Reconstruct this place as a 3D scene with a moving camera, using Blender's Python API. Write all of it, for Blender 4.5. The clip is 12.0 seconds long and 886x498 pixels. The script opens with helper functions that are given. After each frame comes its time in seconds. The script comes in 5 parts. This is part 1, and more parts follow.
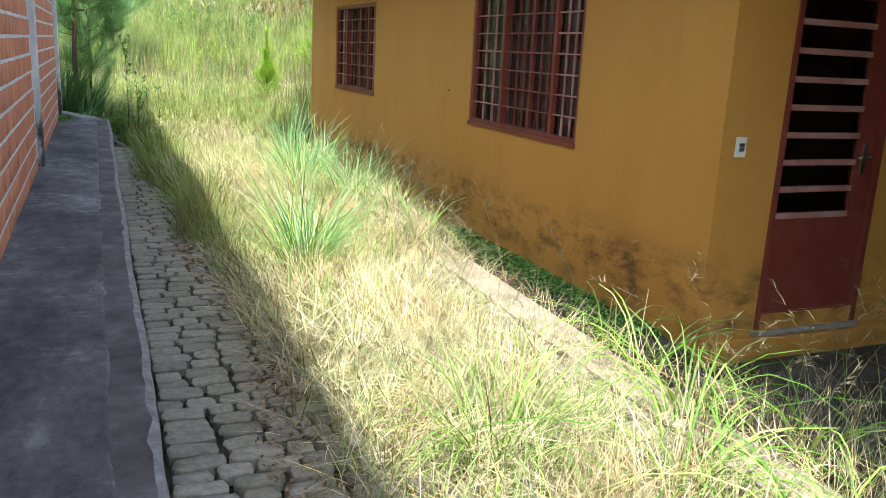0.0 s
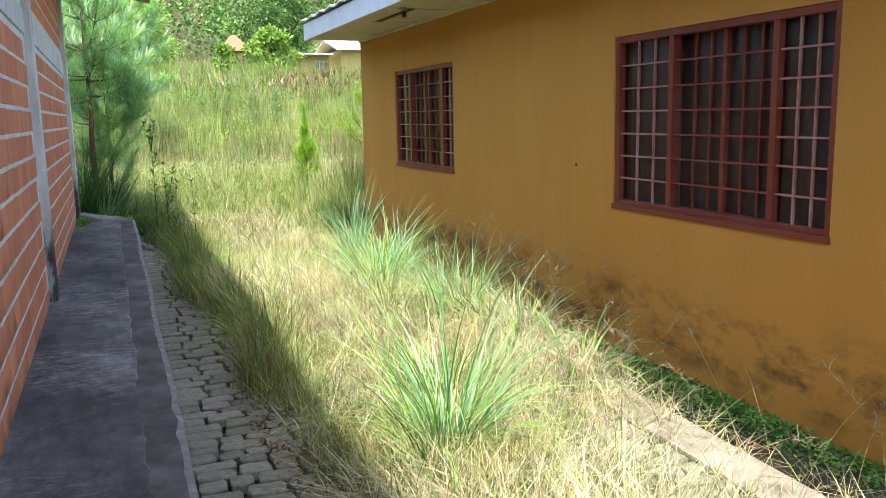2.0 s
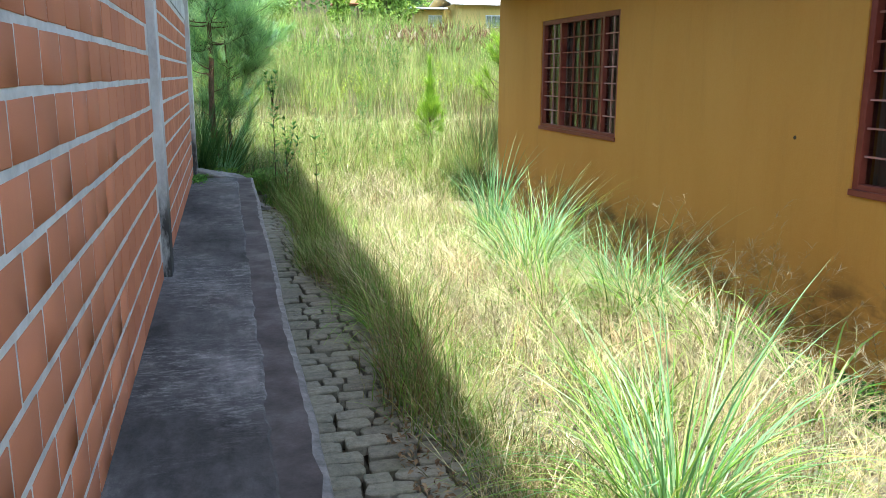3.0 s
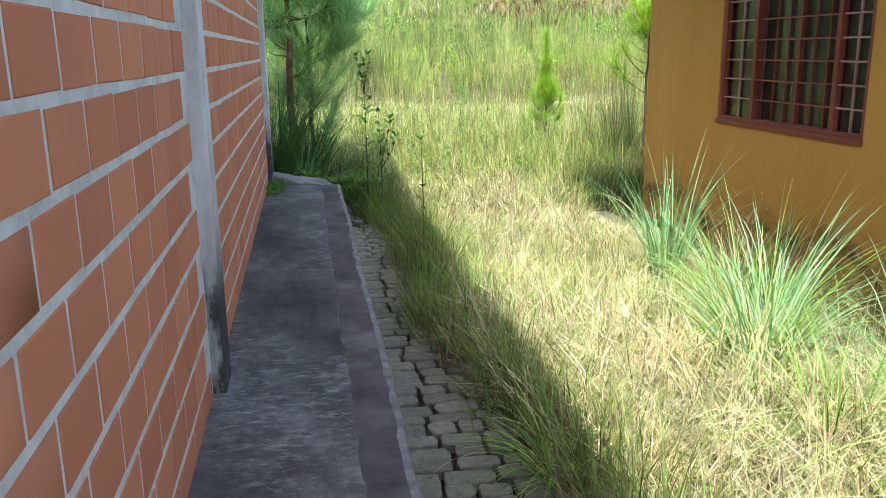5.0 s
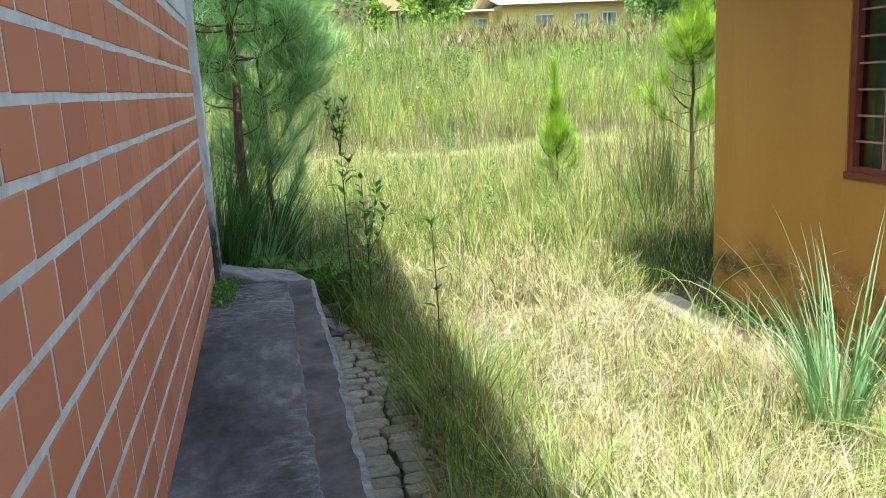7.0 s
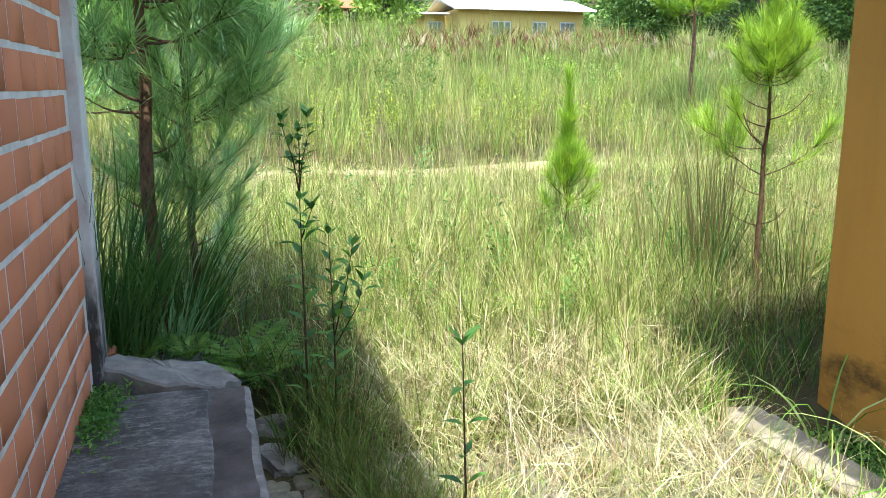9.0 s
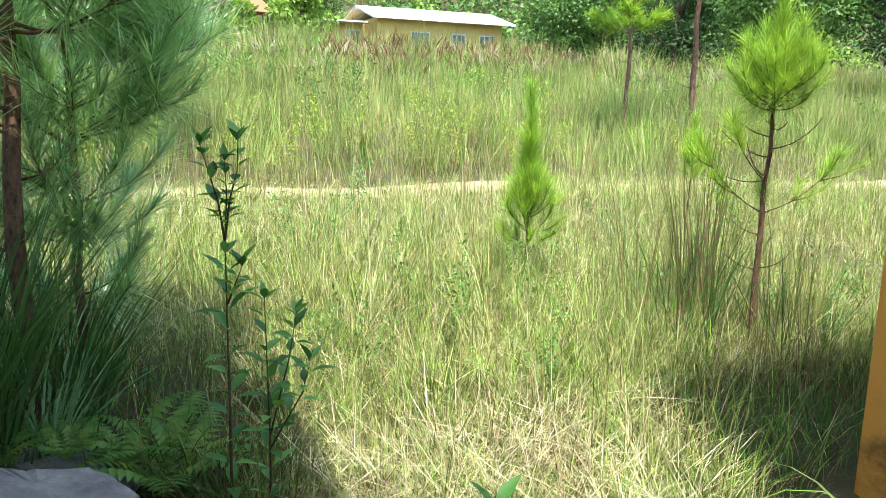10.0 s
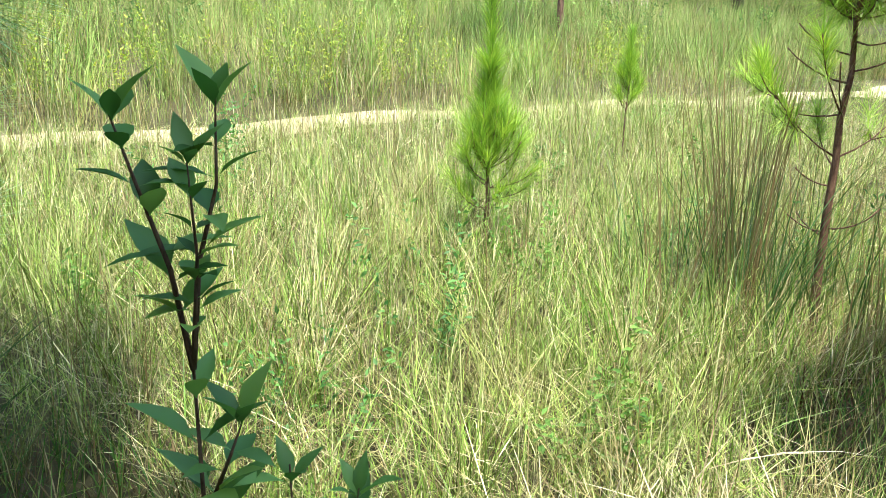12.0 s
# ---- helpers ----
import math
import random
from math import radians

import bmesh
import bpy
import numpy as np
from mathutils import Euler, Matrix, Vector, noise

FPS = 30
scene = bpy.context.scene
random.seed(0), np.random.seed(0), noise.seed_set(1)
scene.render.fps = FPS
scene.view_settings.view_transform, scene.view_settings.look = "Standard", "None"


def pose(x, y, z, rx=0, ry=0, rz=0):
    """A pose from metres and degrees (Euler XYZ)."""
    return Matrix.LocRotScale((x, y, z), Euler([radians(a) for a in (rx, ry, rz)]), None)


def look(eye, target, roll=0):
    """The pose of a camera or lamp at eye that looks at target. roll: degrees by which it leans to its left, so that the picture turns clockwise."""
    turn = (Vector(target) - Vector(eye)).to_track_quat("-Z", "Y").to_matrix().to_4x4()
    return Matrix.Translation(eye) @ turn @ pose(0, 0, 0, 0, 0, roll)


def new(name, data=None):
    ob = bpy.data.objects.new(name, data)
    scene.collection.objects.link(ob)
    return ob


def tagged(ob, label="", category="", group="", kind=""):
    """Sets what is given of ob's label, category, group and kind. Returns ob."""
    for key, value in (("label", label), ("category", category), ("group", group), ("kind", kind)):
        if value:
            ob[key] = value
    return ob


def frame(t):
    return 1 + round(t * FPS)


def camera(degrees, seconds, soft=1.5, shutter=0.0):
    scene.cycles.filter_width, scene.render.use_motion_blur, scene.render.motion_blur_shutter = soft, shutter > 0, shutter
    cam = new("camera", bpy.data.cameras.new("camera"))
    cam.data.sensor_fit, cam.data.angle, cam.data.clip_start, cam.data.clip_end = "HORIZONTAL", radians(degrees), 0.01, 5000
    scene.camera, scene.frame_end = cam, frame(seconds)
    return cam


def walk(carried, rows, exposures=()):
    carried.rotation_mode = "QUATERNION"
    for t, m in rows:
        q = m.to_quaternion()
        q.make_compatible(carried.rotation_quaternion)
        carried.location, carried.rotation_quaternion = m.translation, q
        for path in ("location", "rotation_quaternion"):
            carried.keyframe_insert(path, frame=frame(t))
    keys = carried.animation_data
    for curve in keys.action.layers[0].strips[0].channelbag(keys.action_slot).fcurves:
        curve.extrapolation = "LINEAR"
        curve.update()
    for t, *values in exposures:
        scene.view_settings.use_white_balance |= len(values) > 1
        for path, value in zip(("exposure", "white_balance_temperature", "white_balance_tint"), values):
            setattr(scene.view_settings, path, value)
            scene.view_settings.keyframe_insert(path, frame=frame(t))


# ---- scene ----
cam = camera(57.3, 12.0, soft=0.7)
METRES, EYE, TILT, LEAN, TURN = 12.6, 1.6, 0.0, 0.0, -23.4
ROWS = [
    (0.0, 0.0, 0.0, 0.0, 0.66, -13.6, -2.74),
    (0.5, -0.0046, 0.0386, 0.0001, -12.32, -11.32, -0.89),
    (1.0, -0.0247, 0.0766, 0.0019, -13.87, -9.51, -0.35),
    (1.5, -0.0484, 0.1165, 0.0007, -8.23, -9.31, 1.6),
    (2.0, -0.0712, 0.1568, 0.0026, 1.21, -9.37, 1.12),
    (2.5, -0.0935, 0.1943, 0.0034, 5.2, -9.57, -0.09),
    (3.0, -0.111, 0.236, 0.0008, 8.58, -12.16, -0.19),
    (5.0, -0.1802, 0.3924, 0.0029, 13.82, -13.76, 0.78),
    (5.5, -0.1957, 0.435, 0.0059, 13.34, -13.54, 1.03),
    (6.0, -0.2135, 0.4731, 0.0082, 11.31, -12.33, 2.27),
    (6.5, -0.2281, 0.5133, 0.0092, 9.87, -10.67, 3.48),
    (7.0, -0.2467, 0.5523, 0.0085, 10.68, -11.6, 3.23),
    (9.0, -0.3035, 0.7069, 0.0119, 6.86, -11.43, 0.12),
    (9.5, -0.3187, 0.7432, 0.0138, 2.43, -11.07, -1.45),
    (10.0, -0.3313, 0.7829, 0.0132, 0.86, -10.63, -1.57),
    (10.5, -0.3439, 0.82, 0.0133, -1.25, -10.7, -1.24),
    (11.0, -0.3522, 0.8554, 0.0071, -7.76, -12.93, -1.66),
    (11.5, -0.3673, 0.8884, 0.0073, -9.77, -15.13, -1.4),
    (12.0, -0.3837, 0.9166, 0.0089, -11.92, -15.98, -1.1),
]
walk(cam, [(t, pose(0, 0, EYE, TILT, LEAN, TURN) @ pose(METRES * x, METRES * y, METRES * z, 90 + pitch, roll, yaw)) for t, x, y, z, yaw, pitch, roll in ROWS], [(0.0, 2.53, 6450, 8), (0.6, 2.40, 6550, 13), (1.2, 2.36, 6600, 14), (2.0, 2.46, 6450, 8), (3.2, 2.52, 6250, 4), (6.0, 2.46, 6500, 7), (9.0, 2.44, 6450, 6), (12.0, 2.40, 6450, 6)])

# ---------------------------------------------------------------- light
world = bpy.data.worlds.new("sky")
scene.world = world
world.use_nodes = True
wn = world.node_tree
sky = wn.nodes.new("ShaderNodeTexSky")
sky.sky_type = "NISHITA"
sky.sun_disc = False
sky.air_density, sky.dust_density, sky.ozone_density = 1.0, 1.6, 0.6
SUN_FROM = Vector((-0.10, -0.34, 0.93)).normalized()
sky.sun_elevation = math.asin(SUN_FROM.z)
sky.sun_rotation = math.atan2(SUN_FROM.x, SUN_FROM.y)
wn.nodes["Background"].inputs["Strength"].default_value = 0.15
wn.links.new(sky.outputs[0], wn.nodes["Background"].inputs["Color"])
sun_data = bpy.data.lights.new("sun", "SUN")
sun_data.energy, sun_data.angle, sun_data.color = 2.2, radians(0.55), (1.0, 0.965, 0.89)
sun = new("sun", sun_data)
sun.matrix_world = look(SUN_FROM * 40, (0, 0, 0))


# ---------------------------------------------------------------- materials
class Mat:
    """A node material with short ways to add textures."""

    def __init__(self, name):
        self.m = bpy.data.materials.new(name)
        self.m.use_nodes = True
        self.t = self.m.node_tree
        self.b = self.t.nodes["Principled BSDF"]

    def node(self, kind, **kw):
        n = self.t.nodes.new(kind)
        for k, v in kw.items():
            n.inputs[k].default_value = v
        return n

    def link(self, a, b):
        self.t.links.new(a, b)

    def coords(self, scale=(1, 1, 1)):
        c = self.t.nodes.new("ShaderNodeNewGeometry")
        m = self.node("ShaderNodeMapping")
        m.inputs["Scale"].default_value = scale
        self.link(c.outputs["Position"], m.inputs["Vector"])
        return m.outputs[0]

    def noise(self, scale, detail=5.0, rough=0.6, stretch=(1, 1, 1)):
        n = self.node("ShaderNodeTexNoise", Scale=scale, Detail=detail, Roughness=rough)
        self.link(self.coords(stretch), n.inputs["Vector"])
        return n.outputs["Fac"]

    def ramp(self, fac, stops):
        r = self.t.nodes.new("ShaderNodeValToRGB")
        e = r.color_ramp.elements
        while len(e) < len(stops):
            e.new(0.5)
        for i, (p, c) in enumerate(stops):
            e[i].position = p
            e[i].color = (*c, 1) if len(c) == 3 else c
        self.link(fac, r.inputs[0])
        return r.outputs[0]

    def mix(self, fac, a, b, mode="MIX"):
        n = self.t.nodes.new("ShaderNodeMix")
        n.data_type, n.blend_type = "RGBA", mode
        for sock, v in ((n.inputs[0], fac), (n.inputs[6], a), (n.inputs[7], b)):
            if hasattr(v, "links"):
                self.link(v, sock)
            else:
                sock.default_value = (*v, 1) if isinstance(v, tuple) else v
        return n.outputs[2]

    def math(self, op, a, b=0.0):
        n = self.t.nodes.new("ShaderNodeMath")
        n.operation = op
        n.use_clamp = True
        for sock, v in ((n.inputs[0], a), (n.inputs[1], b)):
            if hasattr(v, "links"):
                self.link(v, sock)
            else:
                sock.default_value = v
        return n.outputs[0]

    def height(self, lo, hi):
        """0 below the height lo, 1 above hi."""
        g = self.t.nodes.new("ShaderNodeNewGeometry")
        s = self.t.nodes.new("ShaderNodeSeparateXYZ")
        self.link(g.outputs["Position"], s.inputs[0])
        n = self.node("ShaderNodeMapRange", **{"From Min": lo, "From Max": hi})
        n.interpolation_type = "SMOOTHSTEP"
        self.link(s.outputs[2], n.inputs[0])
        return n.outputs[0]

    def color(self, c):
        if hasattr(c, "links"):
            self.link(c, self.b.inputs["Base Color"])
        else:
            self.b.inputs["Base Color"].default_value = (*c, 1)
        return self

    def set(self, rough=0.8, metal=0.0, spec=0.5):
        self.b.inputs["Roughness"].default_value = rough
        self.b.inputs["Metallic"].default_value = metal
        self.b.inputs["Specular IOR Level"].default_value = spec
        return self

    def bump(self, fac, strength=0.3, dist=0.01):
        n = self.node("ShaderNodeBump", Strength=strength, Distance=dist)
        self.link(fac, n.inputs["Height"])
        self.link(n.outputs[0], self.b.inputs["Normal"])
        return self


def plaster_material():
    m = Mat("ochre_plaster")
    big = m.noise(0.8, 4, 0.6, (1, 1, 0.35))
    c = m.ramp(big, [(0.25, (0.375, 0.165, 0.022)), (0.5, (0.455, 0.210, 0.034)), (0.78, (0.53, 0.26, 0.055))])
    c = m.mix(m.math("MULTIPLY", m.noise(24, 4, 0.7), 0.35), c, (0.50, 0.29, 0.08))
    # rain-splash mould along the foot, with its own ragged edge
    low = m.math("MULTIPLY", m.math("SUBTRACT", 1.0, m.height(0.28, 0.60)), m.math("ADD", 0.35, m.height(-0.05, 0.22)))
    rag = m.ramp(m.noise(2.2, 8, 0.7, (1, 1, 2.0)), [(0.46, (0, 0, 0)), (0.64, (1, 1, 1))])
    c = m.mix(m.math("MULTIPLY", m.math("MULTIPLY", low, rag), 0.85), c, (0.055, 0.035, 0.014))
    streak = m.ramp(m.noise(1.1, 6, 0.65, (5, 5, 0.5)), [(0.55, (0, 0, 0)), (0.8, (1, 1, 1))])
    c = m.mix(m.math("MULTIPLY", streak, 0.22), c, (0.22, 0.12, 0.03))
    m.color(c).set(0.86, spec=0.25)
    m.bump(m.mix(0.5, m.noise(5, 5), m.noise(90, 3)), 0.35, 0.008)
    return m.m


def brick_material():
    m = Mat("hollow_clay_brick")
    o = m.t.nodes.new("ShaderNodeObjectInfo")
    g = m.t.nodes.new("ShaderNodeNewGeometry")
    r = m.math("FRACT", m.math("MULTIPLY", o.outputs["Random"], 1.0))
    r2 = m.math("MULTIPLY", g.outputs["Random Per Island"], 1.0)
    c = m.ramp(r, [(0.0, (0.44, 0.155, 0.080)), (0.5, (0.52, 0.190, 0.096)), (1.0, (0.58, 0.225, 0.118))])
    c2 = m.ramp(r2, [(0.0, (0.82, 0.8, 0.8)), (1.0, (1.08, 1.05, 1.03))])
    c = m.mix(0.8, c, c2, "MULTIPLY")
    c = m.mix(m.math("MULTIPLY", m.noise(7, 6, 0.7), 0.45), c, (0.47, 0.185, 0.105))
    stain = m.ramp(m.noise(1.6, 5, 0.6, (1, 1.4, 0.35)), [(0.52, (0, 0, 0)), (0.75, (1, 1, 1))])
    c = m.mix(m.math("MULTIPLY", stain, 0.25), c, (0.24, 0.13, 0.10))
    m.color(c).set(0.88, spec=0.2)
    m.bump(m.mix(0.5, m.noise(28, 4, 0.7, (1, 1, 3)), m.noise(160, 2)), 0.4, 0.004)
    return m.m


def cement_material(name, dark, mid, light, scale=3.0, rough=0.9):
    m = Mat(name)
    c = m.ramp(m.noise(scale, 8, 0.68), [(0.28, dark), (0.52, mid), (0.76, light)])
    c = m.mix(m.math("MULTIPLY", m.noise(60, 3, 0.7), 0.3), c, dark)
    m.color(c).set(rough, spec=0.25)
    m.bump(m.mix(0.5, m.noise(18, 5), m.noise(110, 3)), 0.45, 0.006)
    return m.m


def stone_material():
    m = Mat("cobble_stone")
    o = m.t.nodes.new("ShaderNodeObjectInfo")
    g = m.t.nodes.new("ShaderNodeNewGeometry")
    r = m.math("FRACT", m.math("ADD", m.math("MULTIPLY", o.outputs["Random"], 0.5), m.math("MULTIPLY", g.outputs["Random Per Island"], 0.49)))
    c = m.ramp(r, [(0.0, (0.13, 0.12, 0.095)), (0.5, (0.20, 0.19, 0.15)), (1.0, (0.29, 0.27, 0.22))])
    f = m.ramp(m.noise(26, 8, 0.75), [(0.35, (0.55, 0.54, 0.5)), (0.7, (1.3, 1.28, 1.2))])
    c = m.mix(0.8, c, f, "MULTIPLY")
    moss = m.ramp(m.noise(5, 5, 0.7), [(0.52, (0, 0, 0)), (0.72, (1, 1, 1))])
    c = m.mix(m.math("MULTIPLY", moss, 0.35), c, (0.10, 0.12, 0.05))
    m.color(c).set(0.92, spec=0.2)
    m.bump(m.mix(0.4, m.noise(22, 6, 0.7), m.noise(120, 3)), 0.8, 0.012)
    return m.m


def walkway_material():
    m = Mat("weathered_walkway_cement")
    c = m.ramp(m.noise(1.9, 9, 0.75, (1.6, 0.8, 1)), [(0.32, (0.024, 0.022, 0.020)), (0.45, (0.060, 0.056, 0.052)), (0.56, (0.10, 0.093, 0.087)), (0.70, (0.22, 0.205, 0.19))])
    grit = m.ramp(m.noise(22, 10, 0.92, (0.45, 1, 1)), [(0.50, (0, 0, 0)), (0.64, (1, 1, 1))])
    where = m.ramp(m.noise(0.75, 3), [(0.46, (0.05, 0.05, 0.05)), (0.60, (1, 1, 1))])
    c = m.mix(m.math("MULTIPLY", m.math("MULTIPLY", grit, where), 0.85), c, (0.42, 0.40, 0.37))
    earth = m.ramp(m.noise(1.6, 5, 0.7, (1, 0.5, 1)), [(0.56, (0, 0, 0)), (0.74, (1, 1, 1))])
    c = m.mix(m.math("MULTIPLY", earth, 0.35), c, (0.11, 0.085, 0.07))
    m.color(c).set(0.82, spec=0.3)
    m.bump(m.mix(0.5, m.noise(9, 6), m.noise(90, 4, 0.8)), 0.5, 0.008)
    return m.m


def post_material():
    m = Mat("whitewashed_concrete")
    c = m.ramp(m.noise(5, 9, 0.72, (1, 1, 0.6)), [(0.3, (0.36, 0.33, 0.31)), (0.5, (0.54, 0.52, 0.50)), (0.75, (0.70, 0.69, 0.67))])
    low = m.math("SUBTRACT", 1.0, m.height(0.70, 1.10))
    rag = m.ramp(m.noise(7, 7, 0.7, (1, 1, 0.3)), [(0.30, (0, 0, 0)), (0.50, (1, 1, 1))])
    c = m.mix(m.math("MULTIPLY", m.math("MULTIPLY", low, rag), 0.95), c, (0.028, 0.026, 0.024))
    m.color(c).set(0.88, spec=0.2)
    m.bump(m.mix(0.5, m.noise(14, 5), m.noise(100, 3)), 0.4, 0.005)
    return m.m


def earth_material():
    m = Mat("earth")
    c = m.ramp(m.noise(1.2, 8, 0.7), [(0.3, (0.030, 0.023, 0.013)), (0.52, (0.058, 0.047, 0.025)), (0.75, (0.11, 0.088, 0.05))])
    c = m.mix(m.math("MULTIPLY", m.noise(0.25, 4), 0.5), c, (0.06, 0.07, 0.025))
    m.color(c).set(0.95, spec=0.1)
    m.bump(m.noise(22, 6, 0.8), 0.7, 0.02)
    return m.m


def leaf_material(name, stops, gloss=0.06, trans=0.35, patch=None, patch_scale=0.9, second=None, mottle=None):
    """Thin leaves: each island has its own tone; patch tints whole areas."""
    m = Mat(name)
    m.t.nodes.remove(m.b)
    g = m.t.nodes.new("ShaderNodeNewGeometry")
    c = m.ramp(g.outputs["Random Per Island"], stops)
    if patch:
        f = m.ramp(m.noise(patch_scale, 3, 0.6), [(0.42, (0, 0, 0)), (0.62, (1, 1, 1))])
        c = m.mix(m.math("MULTIPLY", f, 0.5), c, patch)
    if second:
        f = m.ramp(m.noise(patch_scale * 2.3, 4, 0.6), [(0.52, (0, 0, 0)), (0.66, (1, 1, 1))])
        c = m.mix(m.math("MULTIPLY", f, 0.65), c, second)
    if mottle:
        # dead and fresh tufts side by side
        f = m.ramp(m.noise(mottle, 4, 0.7), [(0.36, (0.36, 0.33, 0.27)), (0.5, (1.0, 1.0, 1.0)), (0.62, (1.6, 1.58, 1.48))])
        c = m.mix(0.9, c, f, "MULTIPLY")
    d = m.t.nodes.new("ShaderNodeBsdfDiffuse")
    t = m.t.nodes.new("ShaderNodeBsdfTranslucent")
    s = m.node("ShaderNodeBsdfGlossy", Roughness=0.5)
    s.inputs["Color"].default_value = (0.85, 0.9, 0.75, 1)
    m.link(c, d.inputs["Color"])
    m.link(m.mix(1.0, c, (1.15, 1.1, 0.7), "MULTIPLY"), t.inputs["Color"])
    a, b = m.node("ShaderNodeMixShader", Fac=trans), m.node("ShaderNodeMixShader", Fac=gloss * 0.35)
    m.link(d.outputs[0], a.inputs[1])
    m.link(t.outputs[0], a.inputs[2])
    m.link(a.outputs[0], b.inputs[1])
    m.link(s.outputs[0], b.inputs[2])
    m.link(b.outputs[0], m.t.nodes["Material Output"].inputs["Surface"])
    return m.m


def paint_material(name, base, worn, rough=0.45, metal=0.0):
    m = Mat(name)
    c = m.mix(m.ramp(m.noise(5, 6, 0.7), [(0.4, (0, 0, 0)), (0.75, (1, 1, 1))]), base, worn)
    m.color(c).set(rough, metal, 0.4)
    m.bump(m.noise(40, 4), 0.15, 0.003)
    return m.m


def bark_material(name, dark, light):
    m = Mat(name)
    c = m.ramp(m.noise(30, 6, 0.75, (1, 1, 0.35)), [(0.35, dark), (0.65, light)])
    m.color(c).set(0.95, spec=0.1)
    m.bump(m.noise(45, 5, 0.7, (1, 1, 0.3)), 0.9, 0.012)
    return m.m


def glass_material():
    m = Mat("window_glass")
    m.color((0.55, 0.62, 0.60)).set(0.08, 0.0, 0.5)
    m.b.inputs["Transmission Weight"].default_value = 1.0
    m.b.inputs["IOR"].default_value = 1.45
    m.bump(m.noise(5, 2), 0.05, 0.01)
    return m.m


PLASTER = plaster_material()
BRICK = brick_material()
MORTAR = cement_material("mortar", (0.40, 0.375, 0.34), (0.60, 0.575, 0.53), (0.74, 0.71, 0.66), 9)
WALKWAY = walkway_material()
RIM = cement_material("walkway_rim_cement", (0.035, 0.029, 0.026), (0.105, 0.09, 0.082), (0.22, 0.20, 0.185), 3.2)
EDGE = cement_material("pale_walkway_edge", (0.09, 0.084, 0.076), (0.20, 0.188, 0.172), (0.36, 0.34, 0.31), 14)
POST = post_material()
KERB = cement_material("kerb_concrete", (0.14, 0.115, 0.085), (0.27, 0.24, 0.19), (0.38, 0.345, 0.28), 5)
GUTTER = cement_material("mossy_gutter_cement", (0.025, 0.028, 0.018), (0.06, 0.055, 0.04), (0.11, 0.10, 0.075), 3)
COBBLE = stone_material()
RUBBLE = cement_material("broken_concrete", (0.09, 0.085, 0.075), (0.22, 0.21, 0.19), (0.36, 0.34, 0.30), 6)
JOINT = cement_material("dark_joint_soil", (0.015, 0.012, 0.008), (0.045, 0.037, 0.023), (0.10, 0.085, 0.05), 8)
FLAG = cement_material("dark_flagstone", (0.035, 0.033, 0.025), (0.085, 0.078, 0.06), (0.16, 0.145, 0.11), 3)
EARTH = earth_material()
SAND = cement_material("sandy_track", (0.26, 0.20, 0.11), (0.42, 0.34, 0.20), (0.55, 0.46, 0.29), 1.5)
RED = paint_material("dark_red_enamel", (0.155, 0.026, 0.014), (0.20, 0.05, 0.03), 0.5)
# paler red: glints of reflected sunlight are put into this paint
RED_LIT = paint_material("lit_red_enamel", (0.29, 0.115, 0.085), (0.42, 0.25, 0.21), 0.6)
WHITE = paint_material("grey_white_paint", (0.52, 0.53, 0.55), (0.40, 0.40, 0.41), 0.6)
SOFFIT = paint_material("cream_soffit_board", (0.55, 0.48, 0.36), (0.40, 0.33, 0.22), 0.7)
TILE = paint_material("white_glazed_tile", (0.66, 0.64, 0.60), (0.52, 0.50, 0.45), 0.25)
PLASTIC = paint_material("ivory_plastic", (0.62, 0.58, 0.47), (0.50, 0.46, 0.36), 0.45)
METAL = paint_material("dull_chrome", (0.45, 0.44, 0.42), (0.30, 0.28, 0.25), 0.35, 1.0)
ROOF = paint_material("grey_fibre_cement_roof", (0.36, 0.35, 0.34), (0.22, 0.22, 0.21), 0.85)
BRIGHT_ROOF = paint_material("bright_metal_roof", (0.72, 0.75, 0.80), (0.60, 0.63, 0.68), 0.45)
CURTAIN = paint_material("brown_curtain_cloth", (0.44, 0.29, 0.22), (0.30, 0.17, 0.12), 0.9)
# made dark so that the unseen porch ceiling throws back little light
DIMMING_WOOD = paint_material("bounce_cutting_wood", (0.10, 0.06, 0.035), (0.07, 0.045, 0.03), 0.8)
PALE_PLASTER = paint_material("pale_ochre_plaster", (0.52, 0.37, 0.12), (0.44, 0.31, 0.11), 0.9)
ROOM = paint_material("pale_room_paint", (0.55, 0.52, 0.42), (0.48, 0.45, 0.36), 0.9)
RUST = paint_material("rusty_sheet", (0.30, 0.13, 0.06), (0.22, 0.09, 0.05), 0.9)
GLASS = glass_material()
PINE_BARK = bark_material("pine_bark", (0.045, 0.026, 0.018), (0.20, 0.115, 0.075))
STEM = bark_material("dark_stem", (0.03, 0.022, 0.014), (0.10, 0.075, 0.045))

